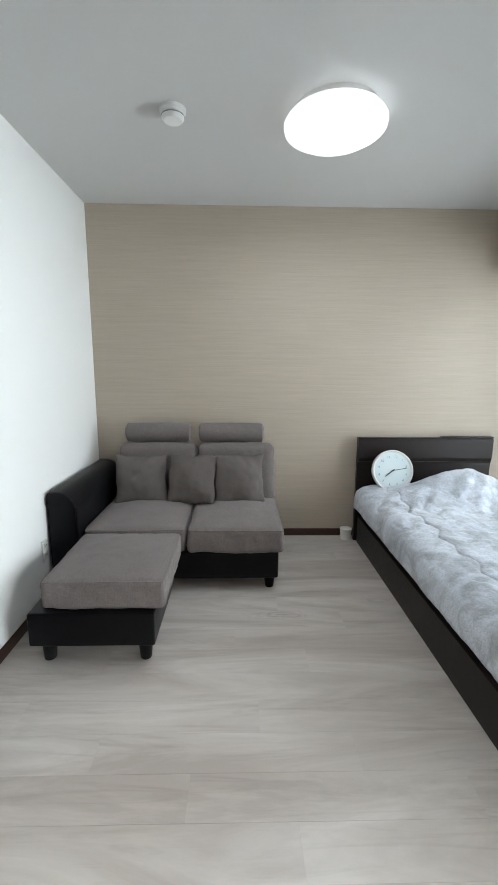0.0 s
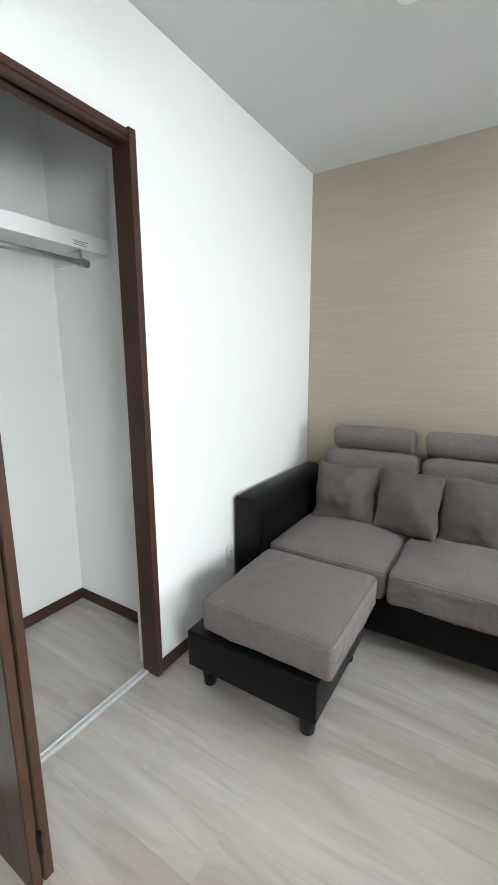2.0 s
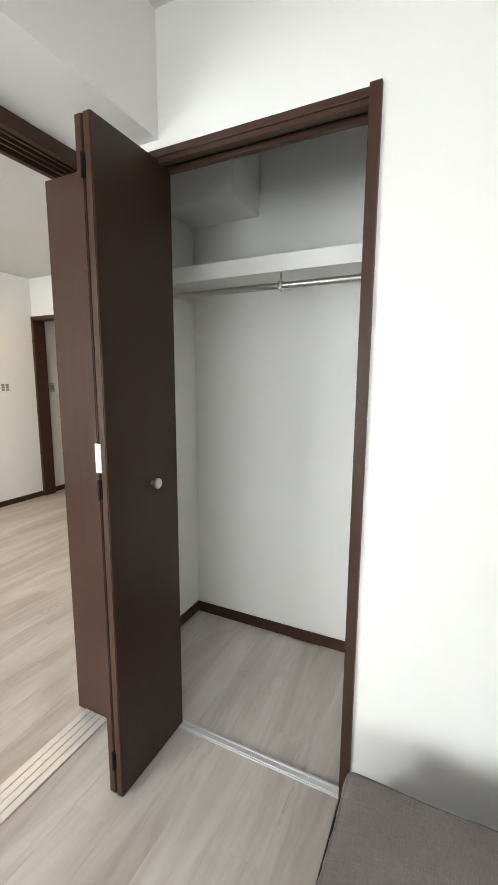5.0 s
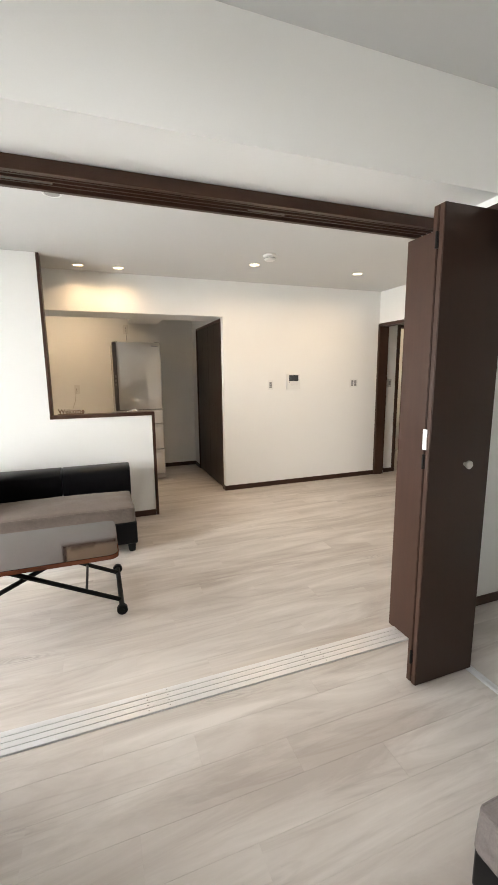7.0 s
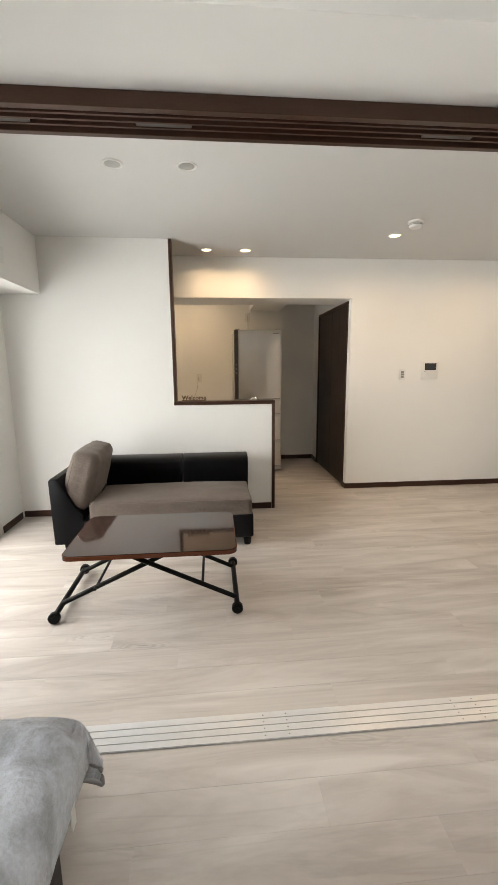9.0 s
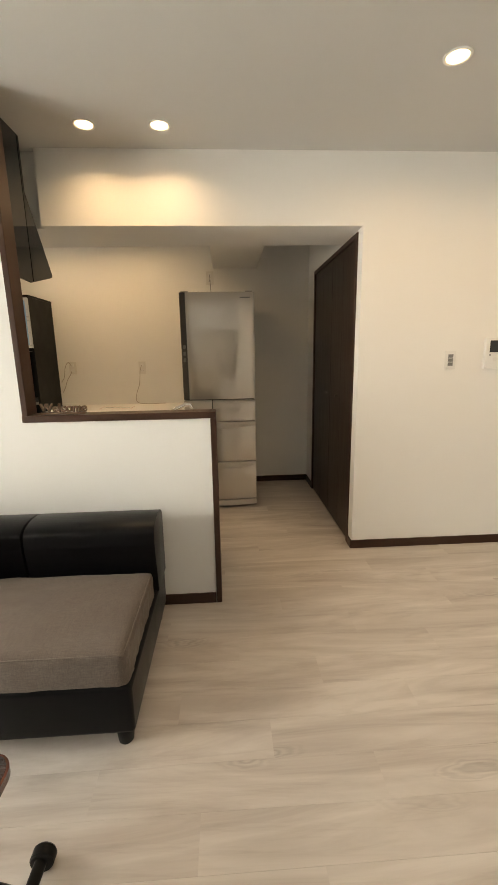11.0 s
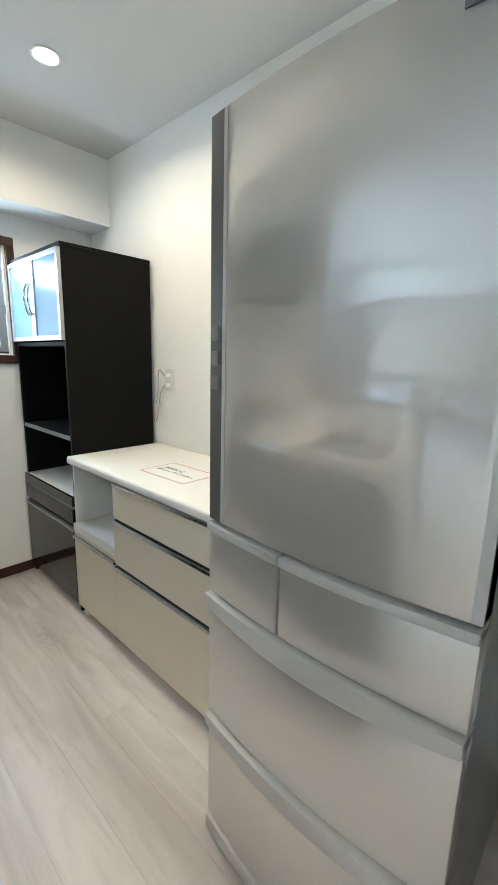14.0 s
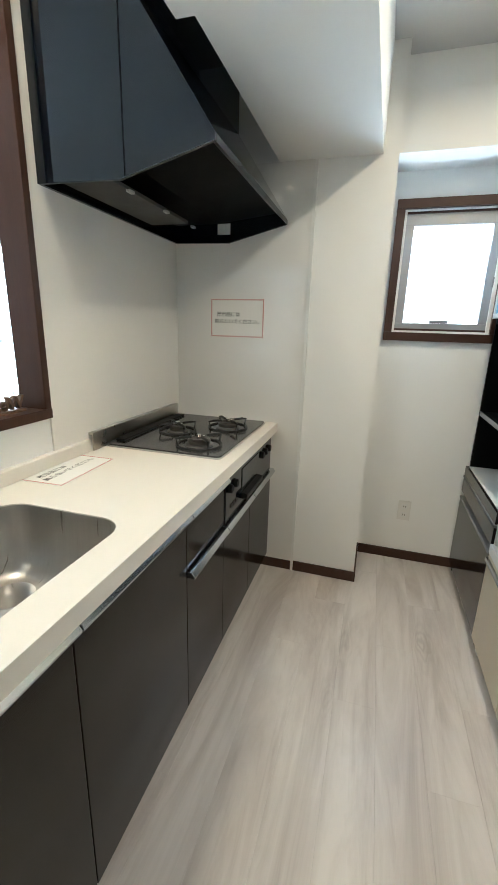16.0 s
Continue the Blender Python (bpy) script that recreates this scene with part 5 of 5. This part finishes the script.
for a, b, hx in ((CX0 + 0.002, mid - 0.002, mid - 0.022), (mid + 0.002, CX1 - 0.002, mid + 0.022)):
    gd = part("glass_door", join(box(a, a + 0.022, CF, CF + 0.018, 1.402, 1.808, 0.001), box(b - 0.022, b, CF, CF + 0.018, 1.402, 1.808, 0.001), box(a + 0.022, b - 0.022, CF, CF + 0.018, 1.402, 1.424, 0.001), box(a + 0.022, b - 0.022, CF, CF + 0.018, 1.786, 1.808, 0.001)), ALU, cb, "aluminium framed glass door")
    part("glass", box(a + 0.02, b - 0.02, CF + 0.006, CF + 0.012, 1.42, 1.79), FROST, gd, "pale blue frosted glass")
    part("bow_handle", tube([(hx, CF + 0.018, 1.68), (hx, CF + 0.034, 1.675), (hx, CF + 0.044, 1.65), (hx, CF + 0.048, 1.605), (hx, CF + 0.044, 1.56), (hx, CF + 0.034, 1.535), (hx, CF + 0.018, 1.53)], 0.0055, 10), CHROME, gd, "curved chrome handle", True)
part("pull_out_tray", box(CX0 + 0.02, CX1 - 0.02, CBK + 0.03, CF + 0.005, 0.620, 0.640, 0.002), COUNTER_WHITE, cb, "white pull-out tray")
for z0, z1 in ((0.586, 0.636), (0.492, 0.568), (0.055, 0.448)):
    f = part("front", box(CX0 + 0.001, CX1 - 0.001, CF, CF + 0.018, z0, z1, 0.002), CUP_GLOSS, cb, "glossy black front")
    part("handle", box(CX0 + 0.001, CX1 - 0.001, CF - 0.002, CF + 0.022, z0 - 0.014 if z0 > 0.5 else z1 + 0.003, z0 - 0.003 if z0 > 0.5 else z1 + 0.016, 0.002), GREY_PLASTIC, f, "long metallic grey grip")
part("plinth", box(CX0 + 0.02, CX1 - 0.02, CBK + 0.02, CF - 0.03, 0.0, 0.055), BLACK, cb)

# ---- kitchen: sink unit ----
KX0, KX1, KF = -0.068, 1.780, -2.462


def top_with_hole(x0, x1, y0, y1, z0, z1, hx0, hx1, hy0, hy1, r):
    """A slab with a rounded opening; a ring of quads between the opening and the slab's outline."""
    inner = []
    for cx, cy, a0 in ((hx1 - r, hy1 - r, 0), (hx0 + r, hy1 - r, 90), (hx0 + r, hy0 + r, 180), (hx1 - r, hy0 + r, 270)):
        for k in range(7):
            a = radians(a0 + 15 * k)
            inner.append((cx + r * math.cos(a), cy + r * math.sin(a), math.cos(a), math.sin(a), a0 / 90, k))
    corner = {0: (x1, y1), 1: (x0, y1), 2: (x0, y0), 3: (x1, y0)}
    outer = []
    for px, py, ca, sa, q, k in inner:
        cx, cy = corner[int(q)]
        first, last = ((cx, py), (px, cy)) if int(q) % 2 == 0 else ((px, cy), (cx, py))
        outer.append(first if k < 3 else (cx, cy) if k == 3 else last)
    bm = bmesh.new()
    n = len(inner)
    rings = {}
    for name, pts in (("i", [(p[0], p[1]) for p in inner]), ("o", outer)):
        for z in (z0, z1):
            rings[name, z] = [bm.verts.new((p[0], p[1], z)) for p in pts]
    for k in range(n):
        j = (k + 1) % n
        bm.faces.new((rings["i", z1][k], rings["o", z1][k], rings["o", z1][j], rings["i", z1][j]))
        bm.faces.new((rings["i", z0][j], rings["o", z0][j], rings["o", z0][k], rings["i", z0][k]))
        bm.faces.new((rings["i", z0][k], rings["i", z1][k], rings["i", z1][j], rings["i", z0][j]))
        bm.faces.new((rings["o", z0][j], rings["o", z1][j], rings["o", z1][k], rings["o", z0][k]))
    bmesh.ops.remove_doubles(bm, verts=bm.verts[:], dist=1e-5)
    bmesh.ops.recalc_face_normals(bm, faces=bm.faces[:])
    return bm, [(p[0], p[1]) for p in inner]


SX0, SX1, SY0, SY1 = 0.03, 0.535, -2.395, -2.025
slab, hole = top_with_hole(KX0, 0.62, -2.488, -1.914, 0.804, 0.850, SX0, SX1, SY0, SY1, 0.07)
kt = solid("kitchen_worktop", join(slab, box(0.62, KX1, -2.488, -1.922, 0.804, 0.850)), ARTSTONE, "ivory resin worktop of the sink unit", "worktop")
part("upstand", box(KX0, 1.0, -1.938, -1.914, 0.850, 0.897, 0.004), ARTSTONE, kt)
for k in (0.2, 0.62):
    part("edge_screw", lathe([(0.0, 0.0), (0.005, 0.0), (0.005, -0.002), (0.0, -0.002)], (KX0, -2.40 + k * 0.5, 0.834), 10, "X"), GREY_PLASTIC, kt)
sk = thing("sink", (0.28, -2.2, 0.64), "stainless steel kitchen sink let into the worktop", "sink")


def basin():
    bm = bmesh.new()
    cx, cy = (SX0 + SX1) / 2, (SY0 + SY1) / 2
    rings = []
    for z, k in ((0.846, 0.999), (0.80, 0.990), (0.72, 0.978), (0.695, 0.966), (0.676, 0.945), (0.662, 0.915), (0.653, 0.875), (0.648, 0.82)):
        rings.append([bm.verts.new((cx + (x - cx) * k, cy + (y - cy) * k, z)) for x, y in hole])
    for a, b in zip(rings, rings[1:]):
        for i in range(len(hole)):
            j = (i + 1) % len(hole)
            bm.faces.new((a[i], a[j], b[j], b[i]))
    bm.faces.new(rings[-1])
    bmesh.ops.recalc_face_normals(bm, faces=bm.faces[:])
    bmesh.ops.reverse_faces(bm, faces=bm.faces[:])
    return bm


part("bowl", basin(), STEEL, sk, "", True)
part("drain", lathe([(0.0, 0.647), (0.055, 0.647), (0.055, 0.651), (0.045, 0.650), (0.0, 0.648)], (0.42, -2.12, 0), 28), CHROME, sk, "round drain cover", True)
fc = thing("faucet", (0.30, -1.985, 0.85), "chrome single-lever kitchen faucet", "faucet")
part("column", lathe([(0.0, 0.85), (0.028, 0.85), (0.026, 0.86), (0.021, 0.865), (0.021, 0.90), (0.024, 0.91), (0.022, 0.93), (0.0, 0.935)], (0.30, -1.985, 0), 28), CHROME, fc, "", True)
part("spout", tube([(0.295, -1.99, 0.895), (0.25, -2.015, 0.935), (0.19, -2.045, 0.988), (0.13, -2.075, 1.030), (0.08, -2.10, 1.052), (0.055, -2.112, 1.050), (0.045, -2.117, 1.030)], 0.0125, 16), CHROME, fc, "", True)
part("lever", tube([(0.30, -1.985, 0.93), (0.315, -1.99, 0.945), (0.36, -2.01, 0.96)], 0.008, 12), CHROME, fc, "", True)

ku = thing("sink_cabinet", (0.86, -2.2, 0), "dark glossy umber sink cabinet with aluminium handles", "cabinet")
part("end_panel", box(KX0, KX0 + 0.018, -2.445, -1.914, 0.0, 0.8038, 0.001), END_PANEL, ku, "pale grey end panel")
part("carcass", join(box(KX0 + 0.018, KX1, -2.440, -1.93, 0.08, 0.62), box(0.60, 1.05, -2.440, -1.93, 0.62, 0.8038)), END_PANEL, ku)
part("plinth", box(KX0 + 0.018, KX1, -2.400, -2.385, 0.0, 0.08), UNIT_DARK, ku, "recessed dark plinth")


def front(x0, x1, z0, z1, handle=True):
    f = part("front", box(x0 + 0.0015, x1 - 0.0015, KF, KF + 0.020, z0, z1, 0.0015), UNIT_DARK, ku, "dark umber gloss front")
    if handle:
        part("handle", prism([(KF + 0.02, z1 + 0.020), (KF - 0.016, z1 + 0.021), (KF - 0.027, z1 + 0.006), (KF - 0.025, z1 - 0.001), (KF - 0.004, z1 + 0.002), (KF + 0.02, z1 + 0.0005)], x0 + 0.002, x1 - 0.002, "X", 0.0012), HANDLE_ALU, f, "brushed aluminium profile handle")


front(KX0 + 0.004, 0.243, 0.085, 0.782)
front(0.243, 0.728, 0.085, 0.782)
front(0.728, 1.050, 0.610, 0.782)
front(0.728, 1.050, 0.085, 0.580)
front(1.050, 1.395, 0.085, 0.580)
front(1.395, KX1 - 0.004, 0.085, 0.580)
# Dark strip drawn as shade along the outer edge of the first front.
part("edge_shadow", box(KX0 + 0.002, KX0 + 0.006, KF + 0.001, -2.444, 0.085, 0.80), TRACK_AND_SHADE_DARK, ku)
gr = thing("gas_stove", (1.41, -2.2, 0.85), "three-burner gas stove with a charcoal glass top", "stove")
part("grill_front", box(1.055, 1.745, KF - 0.004, KF + 0.02, 0.606, 0.802, 0.004), HOOD_BLACK, gr, "glossy black grill front")
part("grill_window", box(1.25, 1.50, KF - 0.007, KF - 0.004, 0.67, 0.765, 0.001), SCREEN, gr, "dark grill window")
part("grill_handle", prism([(KF - 0.004, 0.66), (KF - 0.030, 0.655), (KF - 0.030, 0.635), (KF - 0.004, 0.632)], 1.25, 1.50, "X", 0.003), BLACK, gr, "black grill handle")
for kx in (1.10, 1.165, 1.56, 1.625, 1.69):
    part("knob", lathe([(0.0, 0.0), (0.018, 0.0), (0.017, -0.010), (0.014, -0.013), (0.0, -0.013)], (kx, KF - 0.004, 0.735), 22, "Y"), BLACK, gr, "black control knob", True)
for kx in (1.12, 1.15, 1.18):
    part("button", box(kx - 0.009, kx + 0.009, KF - 0.007, KF - 0.004, 0.65, 0.664), TRACK_AND_SHADE_DARK, gr)
top = part("glass_top", rounded_top(1.082, 1.738, -2.430, -1.948, 0.8503, 0.862, 0.02), STOVE_GLASS, gr, "charcoal glass top", True)
part("rim", rounded_top(1.078, 1.742, -2.434, -1.944, 0.8502, 0.856, 0.022), STEEL, gr, "thin steel rim", True)
part("rear_vent", box(1.13, 1.69, -1.998, -1.958, 0.862, 0.872, 0.003), BLACK, gr, "long black rear vent")
for bx, by, br in ((1.375, -2.115, 0.036), (1.205, -2.295, 0.046), (1.535, -2.300, 0.046)):
    bn = part("burner", lathe([(0.0, 0.862), (br + 0.012, 0.862), (br + 0.010, 0.868), (br, 0.870), (br, 0.884), (br - 0.010, 0.890), (br - 0.014, 0.888), (0.0, 0.888)], (bx, by, 0), 32), BURNER, gr, "round dark steel burner", True)
    part("sensor", lathe([(0.0, 0.888), (0.010, 0.888), (0.010, 0.905), (0.0, 0.908)], (bx, by, 0), 16), CHROME, bn, "central heat sensor", True)
    part("igniter", lathe([(0.0, 0.862), (0.003, 0.862), (0.003, 0.888), (0.0, 0.889)], (bx + br + 0.004, by, 0), 8), WHITE_PLASTIC, bn)
    ring = lathe([(br + 0.040, 0.863), (br + 0.048, 0.863), (br + 0.048, 0.868), (br + 0.040, 0.868)], (bx, by, 0), 36)
    grate = part("grate", ring, IRON, gr, "black cast iron pan grate", True)
    for k in range(4):
        a = radians(45 + 90 * k)
        c, s = math.cos(a), math.sin(a)
        p = [(bx + c * q, by + s * q, z) for q, z in ((br + 0.044, 0.866), (br + 0.050, 0.897), (br + 0.030, 0.900), (br - 0.012, 0.898))]
        part("prong", tube(p, 0.0055, 6), IRON, grate, "", True)
sg = thing("splash_guard", (1.35, -1.94, 0.85), "low stainless steel guard behind the stove", "splash guard")
part("plate", box(1.005, 1.72, -1.944, -1.940, 0.8505, 0.922, 0.001), STEEL, sg)
part("fold", box(1.005, 1.72, -1.940, -1.924, 0.915, 0.922, 0.001), STEEL, sg)

# ---- kitchen: range hood ----
hd = thing("range_hood", (1.33, -2.2, 1.72), "black enamel slanted range hood over the stove", "range hood")
HX0, HX1 = 0.868, 1.778
outer = [(-1.922, 1.720), (-2.206, 1.714), (-2.490, 1.786), (-2.490, 1.806), (-2.245, 2.165), (-2.245, 2.425), (-1.922, 2.425)]
for x0, x1 in ((HX0, HX0 + 0.012), (HX1 - 0.012, HX1)):
    part("side_plate", prism(outer, x0, x1, "X", 0.002), HOOD_BLACK, hd)
part("side_seam", prism([(-2.221, 1.722), (-2.224, 1.722), (-2.224, 2.42), (-2.221, 2.42)], HX0 - 0.0015, HX0 + 0.001, "X"), HOOD_IN, hd, "panel seam")
part("sloped_front", prism([(-2.490, 1.786), (-2.490, 1.806), (-2.245, 2.165), (-2.236, 2.158), (-2.478, 1.802), (-2.478, 1.789)], HX0 + 0.012, HX1 - 0.012, "X"), HOOD_BLACK, hd)
part("upper_cover", box(HX0 + 0.012, HX1 - 0.012, -2.245, -2.233, 2.158, 2.425), HOOD_BLACK, hd)
part("inner_roof", prism([(-1.93, 1.80), (-2.16, 1.80), (-2.462, 1.835), (-2.462, 1.845), (-2.16, 1.82), (-1.93, 1.82)], HX0 + 0.012, HX1 - 0.012, "X"), HOOD_IN, hd, "black inner plate")
part("baffle", prism([(-1.96, 1.738), (-2.13, 1.738), (-2.13, 1.750), (-1.96, 1.750)], HX0 + 0.06, HX1 - 0.30, "X", 0.003), FRIDGE_DARK, hd, "grey grease filter plate")
part("rear_rim", box(HX0 + 0.012, HX1 - 0.012, -1.934, -1.922, 1.720, 1.80), HOOD_BLACK, hd)
part("caution_label", box(1.767, 1.7655, -2.215, -2.150, 1.752, 1.80), PAPER, hd, "small white caution label")
for k in range(3):
    part("latch", box(1.02 + 0.24 * k, 1.05 + 0.24 * k, -2.142, -2.128, 1.730, 1.738, 0.001), STEEL, hd)

# ---- kitchen: pantry doors ----
structure("trim_pantry_frame", join(box(-1.013, -0.975, -3.705, -3.672, 0.0, 2.035, 0.002), box(-1.013, -0.975, -2.505, -2.475, 0.0, 2.035, 0.002), box(-1.013, -0.975, -3.672, -2.505, 2.005, 2.035, 0.002)), BROWN, "dark brown wooden pantry door frame", "door frame")
for y0, y1, ky, pv in ((-3.668, -3.091, -3.165, -3.38), (-3.087, -2.509, -2.865, -2.80)):
    d = thing("pantry_door", (-0.99, (y0 + y1) / 2, 0.01), "dark wenge folding pantry door, closed", "closet door", "pantry doors")
    for a, b in ((y0, pv - 0.0006), (pv + 0.0006, y1)):
        part("leaf", box(-1.018, -0.987, a, b, 0.01, 2.003, 0.0008), PANTRY_BROWN, d)
    part("knob", lathe([(0.0, 0.0), (0.005, 0.0), (0.005, 0.010), (0.009, 0.013), (0.009, 0.022), (0.0, 0.023)], (-0.987, ky, 1.0), 16, "X"), IRON_KNOB, d, "small dark metal knob", True)
# ---- kitchen: outlets, cables and papers ----


def outlet(name, m, label, plugs=0):
    t = thing(name, m.translation, label, "wall outlet", "wall outlets")
    part("plate", moved(box(-0.035, 0.035, 0.0, 0.006, -0.06, 0.06, 0.002), m), OUTLET, t)
    for k in (-1, 1):
        part("socket", moved(box(-0.016, 0.016, 0.006, 0.008, k * 0.026 - 0.016, k * 0.026 + 0.016, 0.001), m), SHELF_WHITE, t)
        for s in (-1, 1):
            part("slot", moved(box(s * 0.006 - 0.0012, s * 0.006 + 0.0012, 0.008, 0.0086, k * 0.026 - 0.005, k * 0.026 + 0.005), m), INK, t)
    for k in range(plugs):
        z = 0.026 - 0.052 * k
        part("plug", moved(box(-0.013, 0.013, 0.008, 0.036, z - 0.011, z + 0.011, 0.003), m), WHITE_PLASTIC, t, "white plug")
    return t


def cable(name, pts, label, material):
    fine = []
    P = [Vector(p) for p in pts]
    for i in range(len(P) - 1):
        p0, p1, p2, p3 = P[max(i - 1, 0)], P[i], P[i + 1], P[min(i + 2, len(P) - 1)]
        for k in range(6):
            s = k / 6
            fine.append(0.5 * ((2 * p1) + (p2 - p0) * s + (2 * p0 - 5 * p1 + 4 * p2 - p3) * s * s + (3 * p1 - p0 - 3 * p2 + p3) * s ** 3))
    fine.append(P[-1])
    solid(name, tube(fine, 0.0028, 6), material, label, "cable", "", "all")


BACK = -3.985
outlet("wall_outlet", pose(1.335, BACK, 1.215), "white wall outlet with two plugs", 2)
outlet("wall_outlet", pose(0.665, BACK, 1.207), "white wall outlet with a plug and hanging cable", 1)
outlet("wall_outlet", pose(-0.03, BACK, 2.035), "white wall outlet above the refrigerator", 1)
outlet("wall_outlet", pose(-1.10, 2.165, 0.315, 0, 0, -90), "white wall outlet beside the sofa arm")
outlet("wall_outlet", pose(2.13, -3.196, 0.315, 0, 0, 90), "white wall outlet under the kitchen window")
cable("power_cable", [(1.335, BACK + 0.034, 1.235), (1.36, BACK + 0.05, 1.27), (1.40, BACK + 0.03, 1.22), (1.42, BACK + 0.02, 1.13), (1.455, BACK + 0.012, 1.08)], "thin beige cable looping from the outlet", CABLE)
cable("power_cable", [(1.335, BACK + 0.034, 1.19), (1.35, BACK + 0.05, 1.15), (1.39, BACK + 0.03, 1.10), (1.42, BACK + 0.02, 1.03), (1.45, BACK + 0.012, 0.98)], "thin beige cable looping from the outlet", CABLE)
cable("power_cable", [(0.665, BACK + 0.034, 1.233), (0.68, BACK + 0.05, 1.18), (0.70, BACK + 0.025, 1.05), (0.74, BACK + 0.02, 0.93), (0.70, BACK + 0.05, 0.862), (0.45, BACK + 0.07, 0.860)], "thin beige cable hanging down to the worktop", CABLE)
cable("refrigerator_cable", [(-0.03, BACK + 0.034, 2.061), (-0.03, BACK + 0.05, 2.02), (-0.035, BACK + 0.02, 1.90), (-0.04, BACK + 0.02, 1.75)], "dark refrigerator cable below the outlet", GREY_PLASTIC)


def notice(m, w, h, label):
    """A printed notice: a red dotted border and two lines of Japanese text."""
    t = thing("paper_notice", m.translation, label, "notice", "paper notices")
    part("sheet", moved(box(-w / 2, w / 2, -h / 2, h / 2, 0.0, 0.0008), m), PAPER, t)
    dots = []
    n, k = 30, 20
    for i in range(n):
        x = -w / 2 + 0.006 + (w - 0.012) * i / (n - 1)
        dots += [box(x - 0.003, x + 0.003, s * (h / 2 - 0.006) - 0.003, s * (h / 2 - 0.006) + 0.003, 0.0008, 0.0011) for s in (-1, 1)]
    for i in range(k):
        y = -h / 2 + 0.006 + (h - 0.012) * i / (k - 1)
        dots += [box(s * (w / 2 - 0.006) - 0.003, s * (w / 2 - 0.006) + 0.003, y - 0.003, y + 0.003, 0.0008, 0.0011) for s in (-1, 1)]
    part("border", moved(join(*dots), m), RED_INK, t, "red dotted border")
    lines = []
    for text, dx, dy in (("展示品には", -0.16, 0.09), ("触らないでください。", 0.02, -0.09)):
        bm = lettering(text, h * 0.132, m @ pose(dx * w, dy * h, 0.0009), 0.0002, 0.0002)
        lines.append(bm)
    part("writing", join(*lines), INK, t, "black printed writing")


notice(pose(1.7815, -2.252, 1.369, 90, 0, -90), 0.285, 0.19, "white paper notice with a red dotted border on the splash panel")
notice(pose(0.805, -1.985, 0.8505, 0, 0, 2), 0.285, 0.19, "white paper notice lying on the ivory worktop")
notice(pose(0.855, -3.668, 0.8555, 0, 0, 181), 0.295, 0.19, "white paper notice lying on the white worktop")

# ---- floor boards, last ----
BW, BL = 0.1515, 0.909


def board_mesh(length, width):
    bm = bmesh.new()
    g = 0.0
    x0, x1, y0, y1 = g, length - g, g, width - g
    c = 0.0003
    lo = [bm.verts.new(p) for p in ((x0, y0, -0.006), (x1, y0, -0.006), (x1, y1, -0.006), (x0, y1, -0.006))]
    me_ = [bm.verts.new(p) for p in ((x0, y0, -0.0002), (x1, y0, -0.0002), (x1, y1, -0.0002), (x0, y1, -0.0002))]
    hi = [bm.verts.new(p) for p in ((x0 + c, y0 + c, 0), (x1 - c, y0 + c, 0), (x1 - c, y1 - c, 0), (x0 + c, y1 - c, 0))]
    for a, b in ((lo, me_), (me_, hi)):
        for i in range(4):
            bm.faces.new((a[i], a[(i + 1) % 4], b[(i + 1) % 4], b[i]))
    bm.faces.new(hi)
    bmesh.ops.recalc_face_normals(bm, faces=bm.faces[:])
    me = bpy.data.meshes.new("board")
    bm.to_mesh(me)
    bm.free()
    me.materials.append(FLOOR)
    return me


MESHES = {}


def lay(x0, x1, y0, y1, shift):
    n = int(math.ceil((y1 - y0) / BW - 1e-6))
    for r in range(n):
        ya = y0 + r * BW
        w = min(BW, y1 - ya)
        if w < 0.01:
            continue
        x = x0 - BL * ((r * 0.37 + shift) % 1.0)
        while x < x1 - 1e-6:
            a, b = max(x, x0), min(x + BL, x1)
            if b - a > 0.02:
                key = (round(b - a, 3), round(w, 3))
                if key not in MESHES:
                    MESHES[key] = board_mesh(*key)
                ob = new("floor_board", MESHES[key])
                ob.parent = floor
                ob.location = (a, ya, 0)
            x += BL


lay(-1.142, 2.25, 0.686, 3.11, 0.2)
lay(-1.89, -1.178, 0.56, 1.83, 0.5)
lay(-3.14, 2.25, -1.835, 0.565, 0.0)
lay(-3.14, -0.09, -2.39, -1.835, 0.3)
lay(-0.983, 2.13, -3.985, -2.39, 0.6)
lay(-4.65, -3.14, -2.42, 0.34, 0.1)
